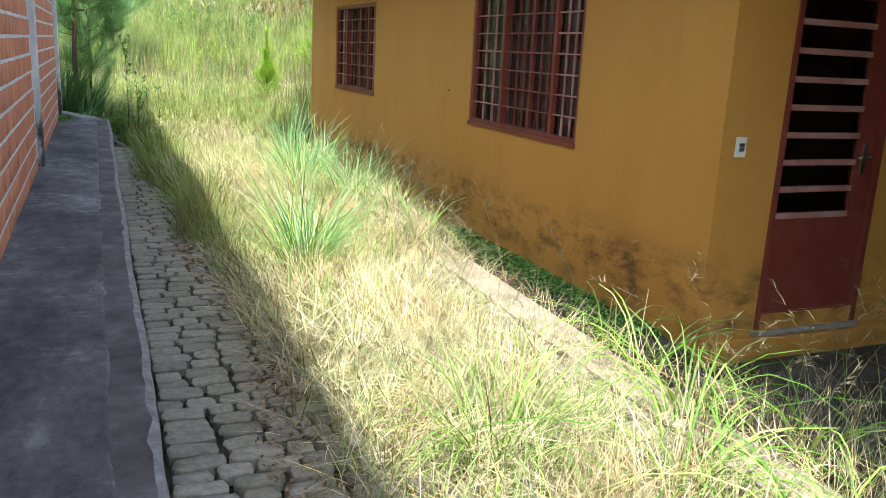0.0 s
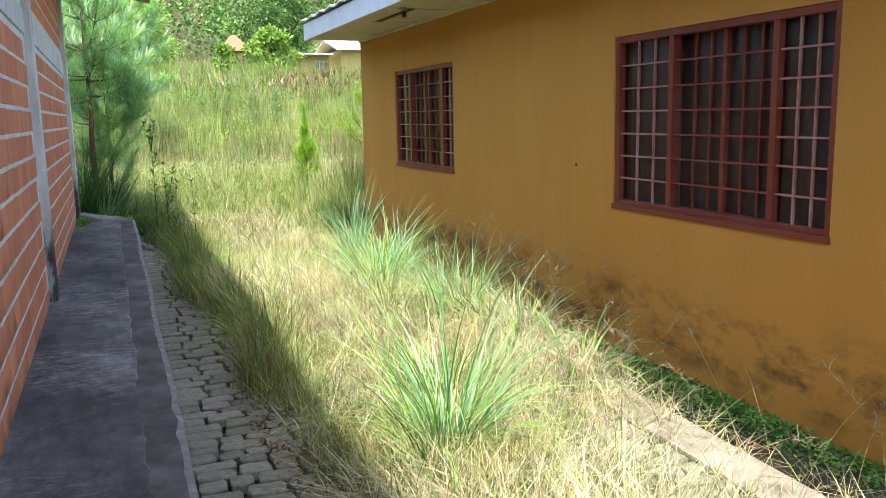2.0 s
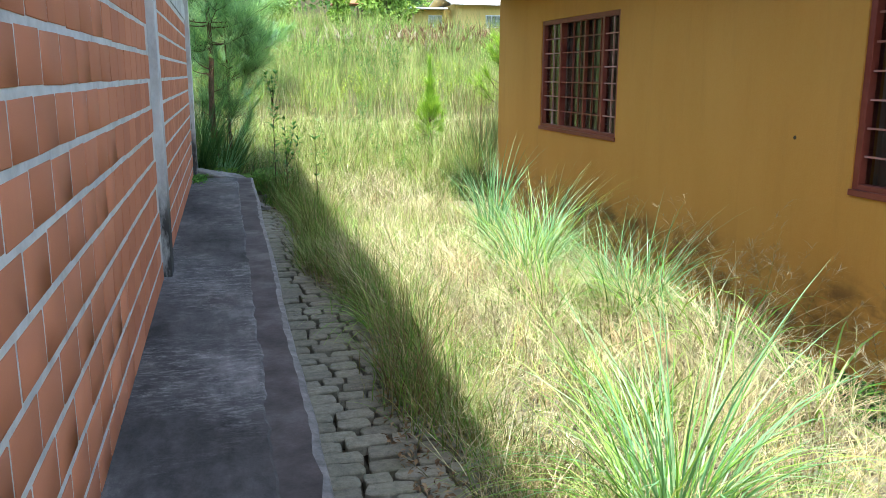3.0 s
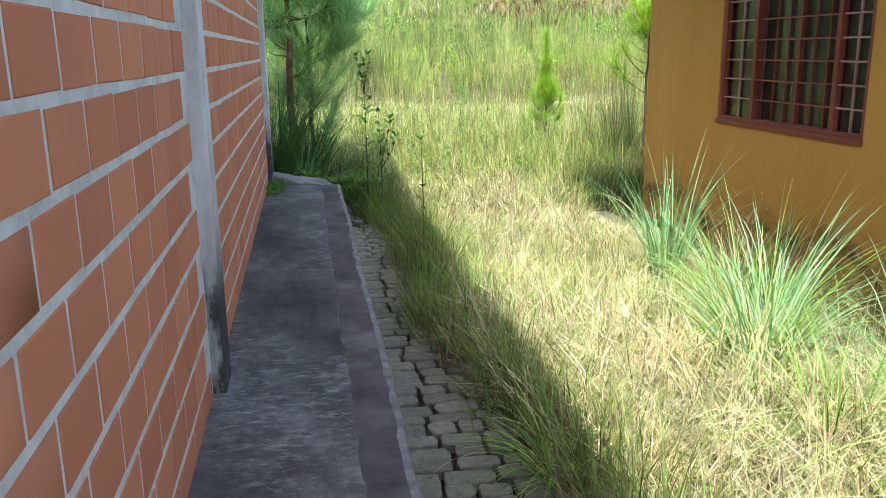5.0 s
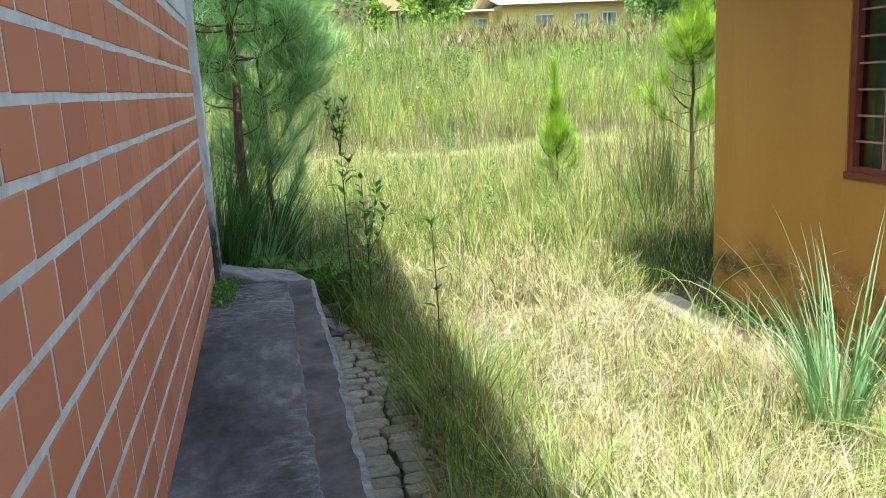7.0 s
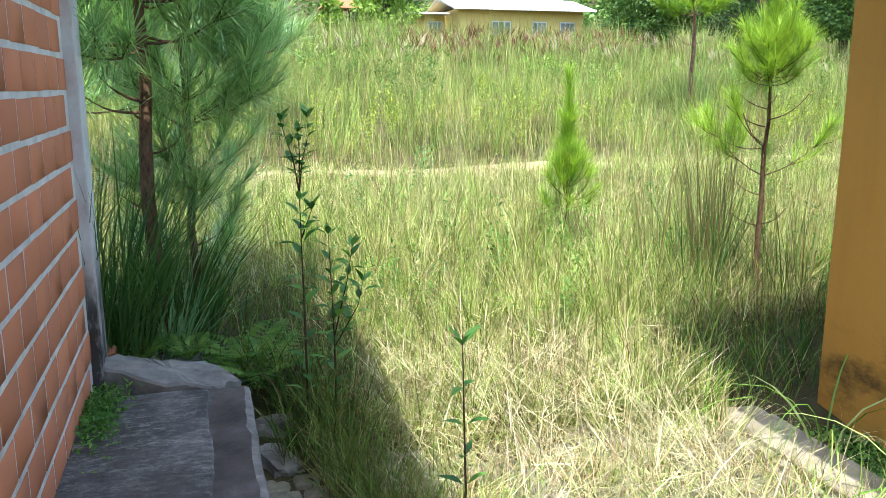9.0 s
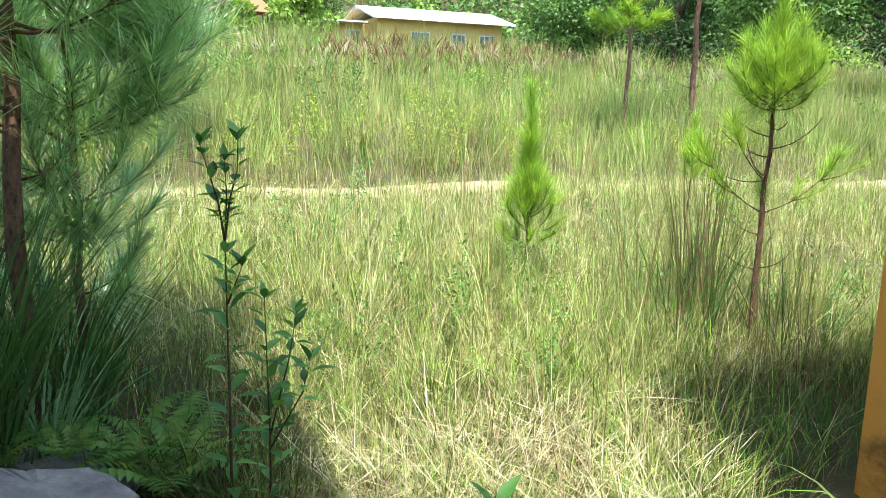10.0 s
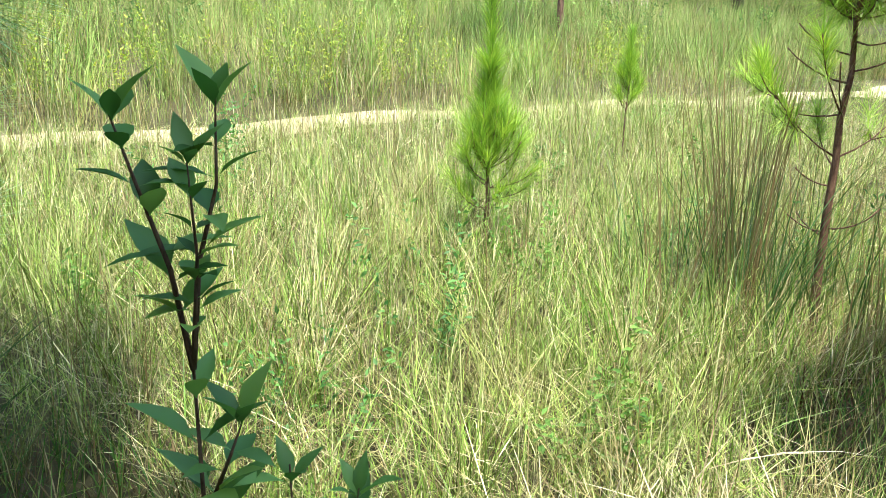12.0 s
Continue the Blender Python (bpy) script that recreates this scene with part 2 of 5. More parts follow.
STRAW = leaf_material("straw_grass", [(0.0, (0.13, 0.09, 0.045)), (0.22, (0.30, 0.245, 0.13)), (0.5, (0.42, 0.365, 0.235)), (0.74, (0.56, 0.52, 0.37)), (0.86, (0.27, 0.36, 0.10)), (1.0, (0.11, 0.23, 0.04))], 0.06, 0.15, (0.40, 0.37, 0.25), 1.1, (0.34, 0.22, 0.12), 5.0)
GREEN = leaf_material("green_grass", [(0.0, (0.06, 0.16, 0.022)), (0.45, (0.15, 0.31, 0.045)), (0.8, (0.30, 0.46, 0.10)), (1.0, (0.44, 0.50, 0.20))], 0.08, 0.35)
EDGE_GRASS = leaf_material("shade_edge_grass", [(0.0, (0.08, 0.05, 0.025)), (0.22, (0.22, 0.165, 0.08)), (0.42, (0.36, 0.30, 0.155)), (0.6, (0.14, 0.20, 0.045)), (0.85, (0.07, 0.17, 0.025)), (1.0, (0.20, 0.34, 0.07))], 0.05, 0.25, (0.12, 0.23, 0.04), 1.3, None, 4.0)
# grass tones darkened, so the shade sits in the colour
SHADE_GRASS = leaf_material("shade_darkened_grass", [(0.0, (0.05, 0.03, 0.015)), (0.25, (0.14, 0.10, 0.05)), (0.4, (0.05, 0.13, 0.02)), (0.8, (0.04, 0.11, 0.02)), (1.0, (0.18, 0.30, 0.06))], 0.05, 0.25)
BLUEGREEN = leaf_material("blue_green_blade_grass", [(0.0, (0.12, 0.28, 0.12)), (0.6, (0.20, 0.40, 0.19)), (1.0, (0.34, 0.50, 0.28))], 0.12, 0.35)
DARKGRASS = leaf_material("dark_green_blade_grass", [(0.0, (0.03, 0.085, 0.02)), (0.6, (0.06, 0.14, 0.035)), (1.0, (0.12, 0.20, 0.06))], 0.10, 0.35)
BROWNGRASS = leaf_material("brown_stalk_grass", [(0.0, (0.16, 0.11, 0.05)), (0.4, (0.24, 0.18, 0.085)), (0.65, (0.11, 0.19, 0.045)), (1.0, (0.36, 0.29, 0.15))], 0.04, 0.25)
FIELD = leaf_material("field_grass", [(0.0, (0.06, 0.045, 0.02)), (0.14, (0.26, 0.20, 0.09)), (0.27, (0.66, 0.60, 0.36)), (0.40, (0.20, 0.31, 0.055)), (0.75, (0.045, 0.13, 0.014)), (1.0, (0.36, 0.49, 0.10))], 0.05, 0.14, (0.20, 0.27, 0.06), 1.0, (0.36, 0.28, 0.15), 4.5)
FIELD_STRAW = leaf_material("field_straw", [(0.0, (0.09, 0.065, 0.03)), (0.3, (0.24, 0.18, 0.09)), (0.6, (0.40, 0.34, 0.19)), (0.8, (0.60, 0.54, 0.36)), (1.0, (0.14, 0.22, 0.05))], 0.05, 0.2, (0.20, 0.26, 0.07), 0.8, None, 5.0)
SLOPE = leaf_material("slope_grass", [(0.0, (0.20, 0.15, 0.07)), (0.2, (0.32, 0.31, 0.12)), (0.5, (0.15, 0.24, 0.05)), (0.78, (0.09, 0.16, 0.03)), (0.9, (0.28, 0.37, 0.10)), (1.0, (0.38, 0.27, 0.18))], 0.05, 0.22, (0.15, 0.25, 0.05), 0.5, (0.29, 0.20, 0.10), 1.1)
NEEDLE = leaf_material("pine_needle", [(0.0, (0.06, 0.18, 0.045)), (0.45, (0.21, 0.43, 0.14)), (1.0, (0.56, 0.76, 0.38))], 0.5, 0.5)
NEEDLE_BRIGHT = leaf_material("young_pine_needle", [(0.0, (0.16, 0.30, 0.035)), (0.6, (0.24, 0.40, 0.05)), (1.0, (0.42, 0.56, 0.09))], 0.05, 0.4)
LEAF = leaf_material("broad_leaf", [(0.0, (0.03, 0.11, 0.02)), (0.6, (0.09, 0.23, 0.055)), (1.0, (0.17, 0.34, 0.08))], 0.08, 0.4)
CANOPY = leaf_material("canopy_leaf", [(0.0, (0.035, 0.085, 0.018)), (0.5, (0.07, 0.15, 0.03)), (1.0, (0.13, 0.23, 0.05))], 0.08, 0.3)
CANOPY_LIGHT = leaf_material("light_canopy_leaf", [(0.0, (0.11, 0.20, 0.03)), (0.5, (0.18, 0.30, 0.05)), (1.0, (0.27, 0.38, 0.08))], 0.06, 0.35)
CANOPY_DARK = leaf_material("dark_canopy_leaf", [(0.0, (0.018, 0.045, 0.016)), (0.5, (0.035, 0.08, 0.025)), (1.0, (0.08, 0.14, 0.04))], 0.06, 0.25)
MOSS = leaf_material("moss_leaf", [(0.0, (0.05, 0.14, 0.03)), (0.6, (0.10, 0.26, 0.05)), (1.0, (0.20, 0.36, 0.08))], 0.05, 0.3)
YELLOW_LEAF = leaf_material("yellow_green_leaf", [(0.0, (0.14, 0.24, 0.03)), (0.6, (0.26, 0.36, 0.05)), (1.0, (0.46, 0.48, 0.07))], 0.06, 0.4)
PLUME_RED = leaf_material("reddish_plume", [(0.0, (0.09, 0.045, 0.028)), (1.0, (0.22, 0.125, 0.075))], 0.03, 0.3)
PLUME_PALE = leaf_material("pale_plume", [(0.0, (0.17, 0.15, 0.09)), (1.0, (0.34, 0.29, 0.20))], 0.03, 0.3)
LITTER = leaf_material("dry_leaf_litter", [(0.0, (0.09, 0.055, 0.03)), (0.6, (0.19, 0.12, 0.065)), (1.0, (0.30, 0.22, 0.13))], 0.03, 0.15)
FERN = leaf_material("fern_leaf", [(0.0, (0.07, 0.17, 0.03)), (1.0, (0.17, 0.30, 0.06))], 0.06, 0.4)

rng = np.random.default_rng(7)


# ---------------------------------------------------------------- mesh tools
def part(name, bm, material, parent=None, label=""):
    """Links a bmesh as one mesh object, under a thing or a part."""
    me = bpy.data.meshes.new(name)
    bm.to_mesh(me)
    bm.free()
    me.materials.append(material)
    ob = new(name, me)
    ob.parent = parent
    return tagged(ob, label)


def tri_mesh(name, verts, tris, material):
    """A mesh from arrays of vertices and triangles."""
    verts, tris = np.asarray(verts, np.float32), np.asarray(tris, np.int32)
    me = bpy.data.meshes.new(name)
    me.vertices.add(len(verts))
    me.vertices.foreach_set("co", verts.ravel())
    me.loops.add(len(tris) * 3)
    me.loops.foreach_set("vertex_index", tris.ravel())
    me.polygons.add(len(tris))
    me.polygons.foreach_set("loop_start", np.arange(0, len(tris) * 3, 3, dtype=np.int32))
    me.update(calc_edges=True)
    me.materials.append(material)
    return me


def box(bm, lo, hi, bevel=0.0):
    """Adds a box between two corners."""
    r = bmesh.ops.create_cube(bm, size=1)
    for v in r["verts"]:
        v.co = [lo[i] + (v.co[i] + 0.5) * (hi[i] - lo[i]) for i in range(3)]
    if bevel:
        es = list({e for v in r["verts"] for e in v.link_edges})
        bmesh.ops.bevel(bm, geom=es, offset=bevel, segments=2, affect="EDGES", profile=0.6)
    return bm


def boxes(*pairs, bevel=0.0):
    bm = bmesh.new()
    for lo, hi in pairs:
        box(bm, lo, hi, bevel)
    return bm


def tube(points, radii, sides=8, bm=None):
    """A tapered tube through points."""
    bm = bm or bmesh.new()
    rings = []
    pts = [Vector(p) for p in points]
    for i, p in enumerate(pts):
        d = (pts[min(i + 1, len(pts) - 1)] - pts[max(i - 1, 0)]).normalized()
        u = d.orthogonal().normalized()
        w = d.cross(u)
        rings.append([bm.verts.new(p + radii[i] * (math.cos(a) * u + math.sin(a) * w)) for a in (2 * math.pi * k / sides for k in range(sides))])
    for a, b in zip(rings, rings[1:]):
        # match the ring's turn so that the tube does not twist
        k0 = min(range(sides), key=lambda k: (b[k].co - b[0].co + a[0].co - a[0].co - (a[0].co - sum((v.co for v in a), Vector()) / sides) + (b[0].co - sum((v.co for v in b), Vector()) / sides)).length)
        for k in range(sides):
            f = bm.faces.new((a[k], a[(k + 1) % sides], b[(k + 1 + k0) % sides], b[(k + k0) % sides]))
            f.smooth = True
    bm.faces.new(rings[0][::-1])
    bm.faces.new(rings[-1])
    return bm


def blades(base, length, width, az, lean, bend, segs=4, twist=None):
    """Vertices and triangles of N tapering blades: lean from the vertical at the foot, bend added towards the tip (radians)."""
    n = len(base)
    base = np.asarray(base, float)
    full = lambda v: np.broadcast_to(np.asarray(v, float), (n,))
    length, width, az, lean, bend = map(full, (length, width, az, lean, bend))
    out = np.stack([np.cos(az), np.sin(az), np.zeros(n)], 1)
    tw = az + (rng.uniform(-0.9, 0.9, n) if twist is None else full(twist))
    side = np.stack([-np.sin(tw), np.cos(tw), np.zeros(n)], 1)
    p, rows = base.copy(), []
    for k in range(segs + 1):
        s = k / segs
        w = width * (1 - s ** 1.8) * (0.65 + 0.35 * min(1, s * 4)) * 0.5
        if k < segs:
            rows += [p - side * w[:, None], p + side * w[:, None]]
            th = lean + bend * (s + 0.5 / segs)
            p = p + (length / segs)[:, None] * (out * np.sin(th)[:, None] + np.array([0, 0, 1.0]) * np.cos(th)[:, None])
        else:
            rows.append(p)
    m = len(rows)
    v = np.stack(rows, 1).reshape(-1, 3)
    t = []
    for k in range(segs - 1):
        a = 2 * k
        t += [(a, a + 1, a + 3), (a, a + 3, a + 2)]
    t.append((2 * segs - 2, 2 * segs - 1, 2 * segs))
    t = (np.asarray(t)[None] + (np.arange(n) * m)[:, None, None]).reshape(-1, 3)
    return v, t


def joined(*lots):
    vs, ts, k = [], [], 0
    for v, t in lots:
        vs.append(v)
        ts.append(t + k)
        k += len(v)
    return np.concatenate(vs), np.concatenate(ts)


def leaves(at, along, up, length, width):
    """Flat pointed leaves with a folded midrib: at, along, up are N x 3."""
    along = along / np.linalg.norm(along, axis=1, keepdims=True)
    side = np.cross(along, up)
    side /= np.linalg.norm(side, axis=1, keepdims=True) + 1e-9
    nor = np.cross(side, along)
    length, width = np.asarray(length)[:, None], np.asarray(width)[:, None]
    a, tip = at, at + along * length - nor * length * 0.12
    mid = at + along * length * 0.45
    l, r = mid + side * width * 0.5 + nor * width * 0.18, mid - side * width * 0.5 + nor * width * 0.18
    n = len(at)
    v = np.stack([a, l, tip, r, mid], 1).reshape(-1, 3)
    t = np.array([(0, 4, 1), (1, 4, 2), (0, 3, 4), (4, 3, 2)])
    return v, (t[None] + (np.arange(n) * 5)[:, None, None]).reshape(-1, 3)


def far_leaves(at, along, up, length, width):
    """Two-sided pointed leaves for foliage that stays far off."""
    along = along / np.linalg.norm(along, axis=1, keepdims=True)
    side = np.cross(along, up)
    side /= np.linalg.norm(side, axis=1, keepdims=True) + 1e-9
    length, width = np.asarray(length)[:, None], np.asarray(width)[:, None]
    mid = at + along * length * 0.45 + np.cross(side, along) * width * 0.15
    v = np.stack([at, mid + side * width * 0.5, at + along * length, mid - side * width * 0.5], 1).reshape(-1, 3)
    t = np.array([(0, 2, 1), (0, 3, 2)])
    return v, (t[None] + (np.arange(len(at)) * 4)[:, None, None]).reshape(-1, 3)


def long_leaves(at, along, up, length, width):
    """Narrow pointed leaves with a keel and a drooping tip."""
    along = along / np.linalg.norm(along, axis=1, keepdims=True)
    side = np.cross(along, up)
    side /= np.linalg.norm(side, axis=1, keepdims=True) + 1e-9
    nor = np.cross(side, along)
    L, W = np.asarray(length)[:, None], np.asarray(width)[:, None]
    pts = [at]
    for f, w, dr in ((0.14, 0.16, 0.0), (0.32, 0.85, 0.005), (0.52, 1.0, 0.03), (0.75, 0.62, 0.09)):
        c = at + along * L * f - nor * L * dr
        pts += [c + side * W * w * 0.5 + nor * W * w * 0.16, c, c - side * W * w * 0.5 + nor * W * w * 0.16]
    pts.append(at + along * L - nor * L * 0.18)
    t = [(0, 2, 1), (0, 3, 2)]
    for k in range(3):
        a = 1 + 3 * k
        t += [(a, a + 1, a + 4), (a, a + 4, a + 3), (a + 1, a + 2, a + 5), (a + 1, a + 5, a + 4)]
    t += [(10, 11, 13), (11, 12, 13)]
    n = len(at)
    return np.stack(pts, 1).reshape(-1, 3), (np.asarray(t)[None] + (np.arange(n) * 14)[:, None, None]).reshape(-1, 3)


def stuff(name, lot, material, label, category):
    return tagged(new(name, tri_mesh(name, *lot, material)), label, category, kind="stuff")


def rand_dirs(n):
    d = rng.normal(size=(n, 3))
    return d / np.linalg.norm(d, axis=1, keepdims=True)


# ---------------------------------------------------------------- the lie of the land
def ground_z(x, y):
    """Height of the natural ground."""
    x, y = np.asarray(x, float), np.asarray(y, float)
    z = np.interp(y, [-60, 12.9, 14.1, 16, 19.2, 21, 23, 40, 56, 70, 90, 130, 200, 420], [-0.05, -0.05, 0.12, 0.30, 0.56, 0.60, 0.95, 2.4, 3.7, 6.0, 13, 34, 75, 150])
    far = np.clip((y - 22) / 20, 0, 1)
    z = z + far * (0.35 * np.sin(x * 0.13 + 1) + 0.25 * np.sin(y * 0.21 + x * 0.05))
    return z + 0.03 * np.sin(x * 1.7 + y * 0.6) * np.clip((y - 12) / 3, 0, 1)


def build_ground():
    xs = np.concatenate([np.linspace(-900, -60, 8), np.arange(-50, -8, 3.0), np.arange(-8, 16, 0.75), np.arange(16, 70, 3.0), np.linspace(80, 900, 8)])
    ys = np.concatenate([np.linspace(-900, -30, 8), np.arange(-24, 10, 2.0), np.arange(10, 26, 0.6), np.arange(26, 90, 3.0), np.arange(95, 430, 15), np.linspace(450, 1300, 5)])
    X, Y = np.meshgrid(xs, ys, indexing="ij")
    Z = ground_z(X, Y)
    # dug out under the buildings and the paving between them
    Z = np.where((X > -4.5) & (X < 10.6) & (Y > -3.9) & (Y < 12.7), -0.32, Z)
    v = np.stack([X, Y, Z], -1).reshape(-1, 3)
    nx, ny = len(xs), len(ys)
    i = (np.arange(nx - 1)[:, None] * ny + np.arange(ny - 1)[None]).ravel()
    t = np.concatenate([np.stack([i, i + ny, i + ny + 1], 1), np.stack([i, i + ny + 1, i + 1], 1)])
    ob = new("ground", tri_mesh("ground", v, t, EARTH))
    return tagged(ob, "brown earth ground under the dry grass", "ground", kind="structure")


build_ground()


def build_track():
    bm = bmesh.new()
    cols = []
    for i in range(90):
        x = -14 + i * 0.45
        yc = 20.05 + 0.25 * math.sin(x * 0.35)
        row = []
        for k, o in enumerate((-0.4, -0.22, 0, 0.22, 0.4)):
            y = yc + o + random.uniform(-0.08, 0.08)
            row.append(bm.verts.new((x, y, float(ground_z(x, y)) + (0.02, 0.05, 0.06, 0.05, 0.02)[k])))
        cols.append(row)
    for a, b in zip(cols, cols[1:]):
        for k in range(4):
            bm.faces.new((a[k], b[k], b[k + 1], a[k + 1]))
    return tagged(part("road", bm, SAND), "pale sandy track across the field", "track", kind="structure")


build_track()

# ---------------------------------------------------------------- brick building
WX = -0.52


def build_brick_wall():
    wall = part("wall_brick", boxes(((WX - 0.15, -2.2, -0.1), (WX, 13.78, 3.32)), ((WX - 4.4, 13.6, -0.1), (WX - 0.15, 13.78, 3.32)), ((WX - 4.55, -2.2, -0.1), (WX - 4.4, 13.78, 4.1)), ((WX - 4.4, -2.2, -0.1), (WX - 0.15, -2.05, 3.32))), MORTAR)
    tagged(wall, "exposed red clay brick wall with thick pale mortar", "wall", kind="structure")
    return wall


brick_wall = build_brick_wall()


def build_posts():
    for y0, y1 in ((8.40, 8.60), (13.60, 13.80)):
        bm = boxes(((WX - 0.02, y0, 0.3), (WX + 0.05, y1, 3.3)), bevel=0.008)
        tagged(part("trim_post", bm, POST), "slim whitewashed concrete post blackened at its foot", "post", kind="structure")
    for a, b in ((-2.2, 8.40), (8.60, 13.60)):
        bm = boxes(((WX - 0.02, a, 2.22), (WX + 0.012, b, 2.39)), bevel=0.006)
        tagged(part("trim_beam", bm, POST), "whitewashed concrete tie beam in the brick wall", "beam", kind="structure")


build_posts()


def build_brick_roof():
    bm = bmesh.new()
    n = 120
    rows = []
    for i in range(n + 1):
        y = -2.5 + i * (16.3 / n)
        w = 0.02 * math.sin(i * 1.57)
        rows.append([bm.verts.new((x, y, z + w)) for x, z in ((0.58, 3.15), (-5.0, 4.25), (-5.0, 4.28), (0.58, 3.18))])
    for a, b in zip(rows, rows[1:]):
        for k in range(4):
            bm.faces.new((a[k], a[(k + 1) % 4], b[(k + 1) % 4], b[k]))
    bm.faces.new(rows[0])
    bm.faces.new(rows[-1][::-1])
    return tagged(part("roof_brick_building", bm, ROOF), "grey corrugated roof overhanging the brick wall", "roof", kind="structure")


build_brick_roof()


def build_walkway():
    bm = bmesh.new()
    n = 220
    rows = []
    for i in range(n + 1):
        y = -4 + i * (17.4 / n)
        seam = -0.015 + 0.022 * noise.noise(Vector((y * 1.7, 0, 0))) + 0.022 * noise.noise(Vector((y * 9, 3, 0)))
        xe = 0.155 + 0.004 * (y - 5) + 0.006 * math.sin(y * 2.3) + 0.006 * noise.noise(Vector((y * 4, 7, 0)))
        rows.append([bm.verts.new(p) for p in ((WX - 0.05, y, -0.1), (WX - 0.05, y, 0.385), (seam, y, 0.38), (seam + 0.010, y, 0.372 + 0.005 * noise.noise(Vector((y * 5, 1, 0)))), (xe - 0.034 + 0.016 * noise.noise(Vector((y * 7, 5, 0))) + 0.008 * noise.noise(Vector((y * 23, 9, 0))), y, 0.373), (xe - 0.008, y, 0.366), (xe, y, 0.345), (xe + 0.012, y, -0.1))])
    for a, b in zip(rows, rows[1:]):
        for k in range(7):
            f = bm.faces.new((a[k], a[k + 1], b[k + 1], b[k]))
            f.material_index = (0, 0, 0, 1, 2, 2, 2)[k]
    bm.faces.new(rows[0])
    bm.faces.new(rows[-1][::-1])
    bmesh.ops.recalc_face_normals(bm, faces=bm.faces)
    ob = part("pavement_walkway", bm, WALKWAY)
    ob.data.materials.append(RIM)
    ob.data.materials.append(EDGE)
    return tagged(ob, "raised dark grey cement walkway with worn rim", "walkway", kind="structure")


build_walkway()

# ---------------------------------------------------------------- ochre house
HX, HY0, HY1 = 3.25, 3.62, 13.20
W1 = (9.945, 11.775, 1.045, 2.17)
W2 = (5.155, 7.055, 0.977, 2.14)
DOOR = (3.68, 4.53, 0.02, 2.12)


def wall_cells(us, vs, holes):
    """The rectangles of a wall that are not inside a hole (u0, u1, v0, v1)."""
    for a, b in zip(us, us[1:]):
        for c, d in zip(vs, vs[1:]):
            if not any(h[0] <= a and b <= h[1] and h[2] <= c and d <= h[3] for h in holes):
                yield a, b, c, d


def shell(bm):
    """Drops the faces where boxes meet, and welds the rest."""
    seen = {}
    for f in bm.faces:
        key = frozenset((round(v.co.x, 4), round(v.co.y, 4), round(v.co.z, 4)) for v in f.verts)
        seen.setdefault(key, []).append(f)
    bmesh.ops.delete(bm, geom=[f for fs in seen.values() if len(fs) > 1 for f in fs], context="FACES")
    bmesh.ops.remove_doubles(bm, verts=bm.verts, dist=0.0005)
    return bm


def build_house_walls():
    bm = bmesh.new()
    for a, b, c, d in wall_cells((HY0, W2[0], W2[1], W1[0], W1[1], HY1), (-0.25, W2[2], W1[2], W2[3], W1[3], 2.95), (W1, W2)):
        box(bm, (HX, a, c), (HX + 0.15, b, d))
    tagged(part("wall_house_side", shell(bm), PLASTER), "ochre plastered house wall with mould stains at its foot", "wall", kind="structure")
    bm = bmesh.new()
    niche = (5.82, 7.4, 0.12, 1.55)
    for a, b, c, d in wall_cells((HX + 0.15, DOOR[0], DOOR[1], niche[0], niche[1], 11.0), (-0.25, 0.0, niche[2], niche[3], DOOR[3], 2.95), (DOOR, niche)):
        box(bm, (a, HY0 - 0.001, c), (b, HY0 + 0.15, d))
    tagged(part("wall_house_front", shell(bm), PLASTER), "shaded ochre plastered porch wall", "wall", kind="structure")
    bm = boxes(((5.70, HY0 + 0.15, 0.0), (7.44, HY0 + 0.75, 0.12)), ((5.68, HY0 + 0.15, 0.12), (5.82, HY0 + 0.75, 1.7)), ((7.4, HY0 + 0.15, 0.12), (7.5, HY0 + 0.75, 1.7)), ((5.6, HY0 + 0.75, 0.0), (7.5, HY0 + 0.85, 1.7)), ((5.6, HY0 + 0.15, 1.55), (7.5, HY0 + 0.75, 1.7)))
    tagged(part("wall_niche", bm, PLASTER), "dark ochre plastered recess in the porch wall", "wall", kind="structure")
    bm = boxes(((HX + 0.15, HY1 - 0.15, -0.25), (11, HY1, 2.95)), ((10.85, HY0 + 0.15, -0.25), (11, HY1 - 0.15, 2.95)))
    tagged(part("wall_house_back", bm, PLASTER), "ochre plastered house end wall", "wall", kind="structure")
    bm = boxes(((6.4, HY0 + 0.9, -0.2), (6.5, HY1 - 0.15, 2.7)), ((HX + 0.15, 8.4, -0.2), (6.4, 8.5, 2.7)))
    tagged(part("wall_inside", bm, ROOM), "pale painted inside walls seen through glass", "wall", kind="structure")
    tagged(part("floor_inside", boxes(((HX + 0.15, HY0 + 0.15, -0.2), (10.85, HY1 - 0.15, -0.05))), GUTTER), "dark cement floor inside the house", "floor", kind="structure")
    tagged(part("ceiling_inside", boxes(((HX + 0.15, HY0 + 0.15, 2.7), (10.85, HY1 - 0.15, 2.76))), ROOM), "pale ceiling inside the house", "ceiling", kind="structure")


build_house_walls()


def build_house_roof():
    bm = bmesh.new()
    n, y0, y1 = 150, -4.6, 13.25
    rows = []
    for i in range(n + 1):
        y = y0 + i * (y1 - y0) / n
        w = 0.016 * math.sin(i * 1.571)
        rows.append([bm.verts.new((x, y, z + w)) for x, z in ((2.44, 2.885), (7.0, 4.0), (11.6, 2.9), (11.6, 2.92), (7.0, 4.02), (2.44, 2.905))])
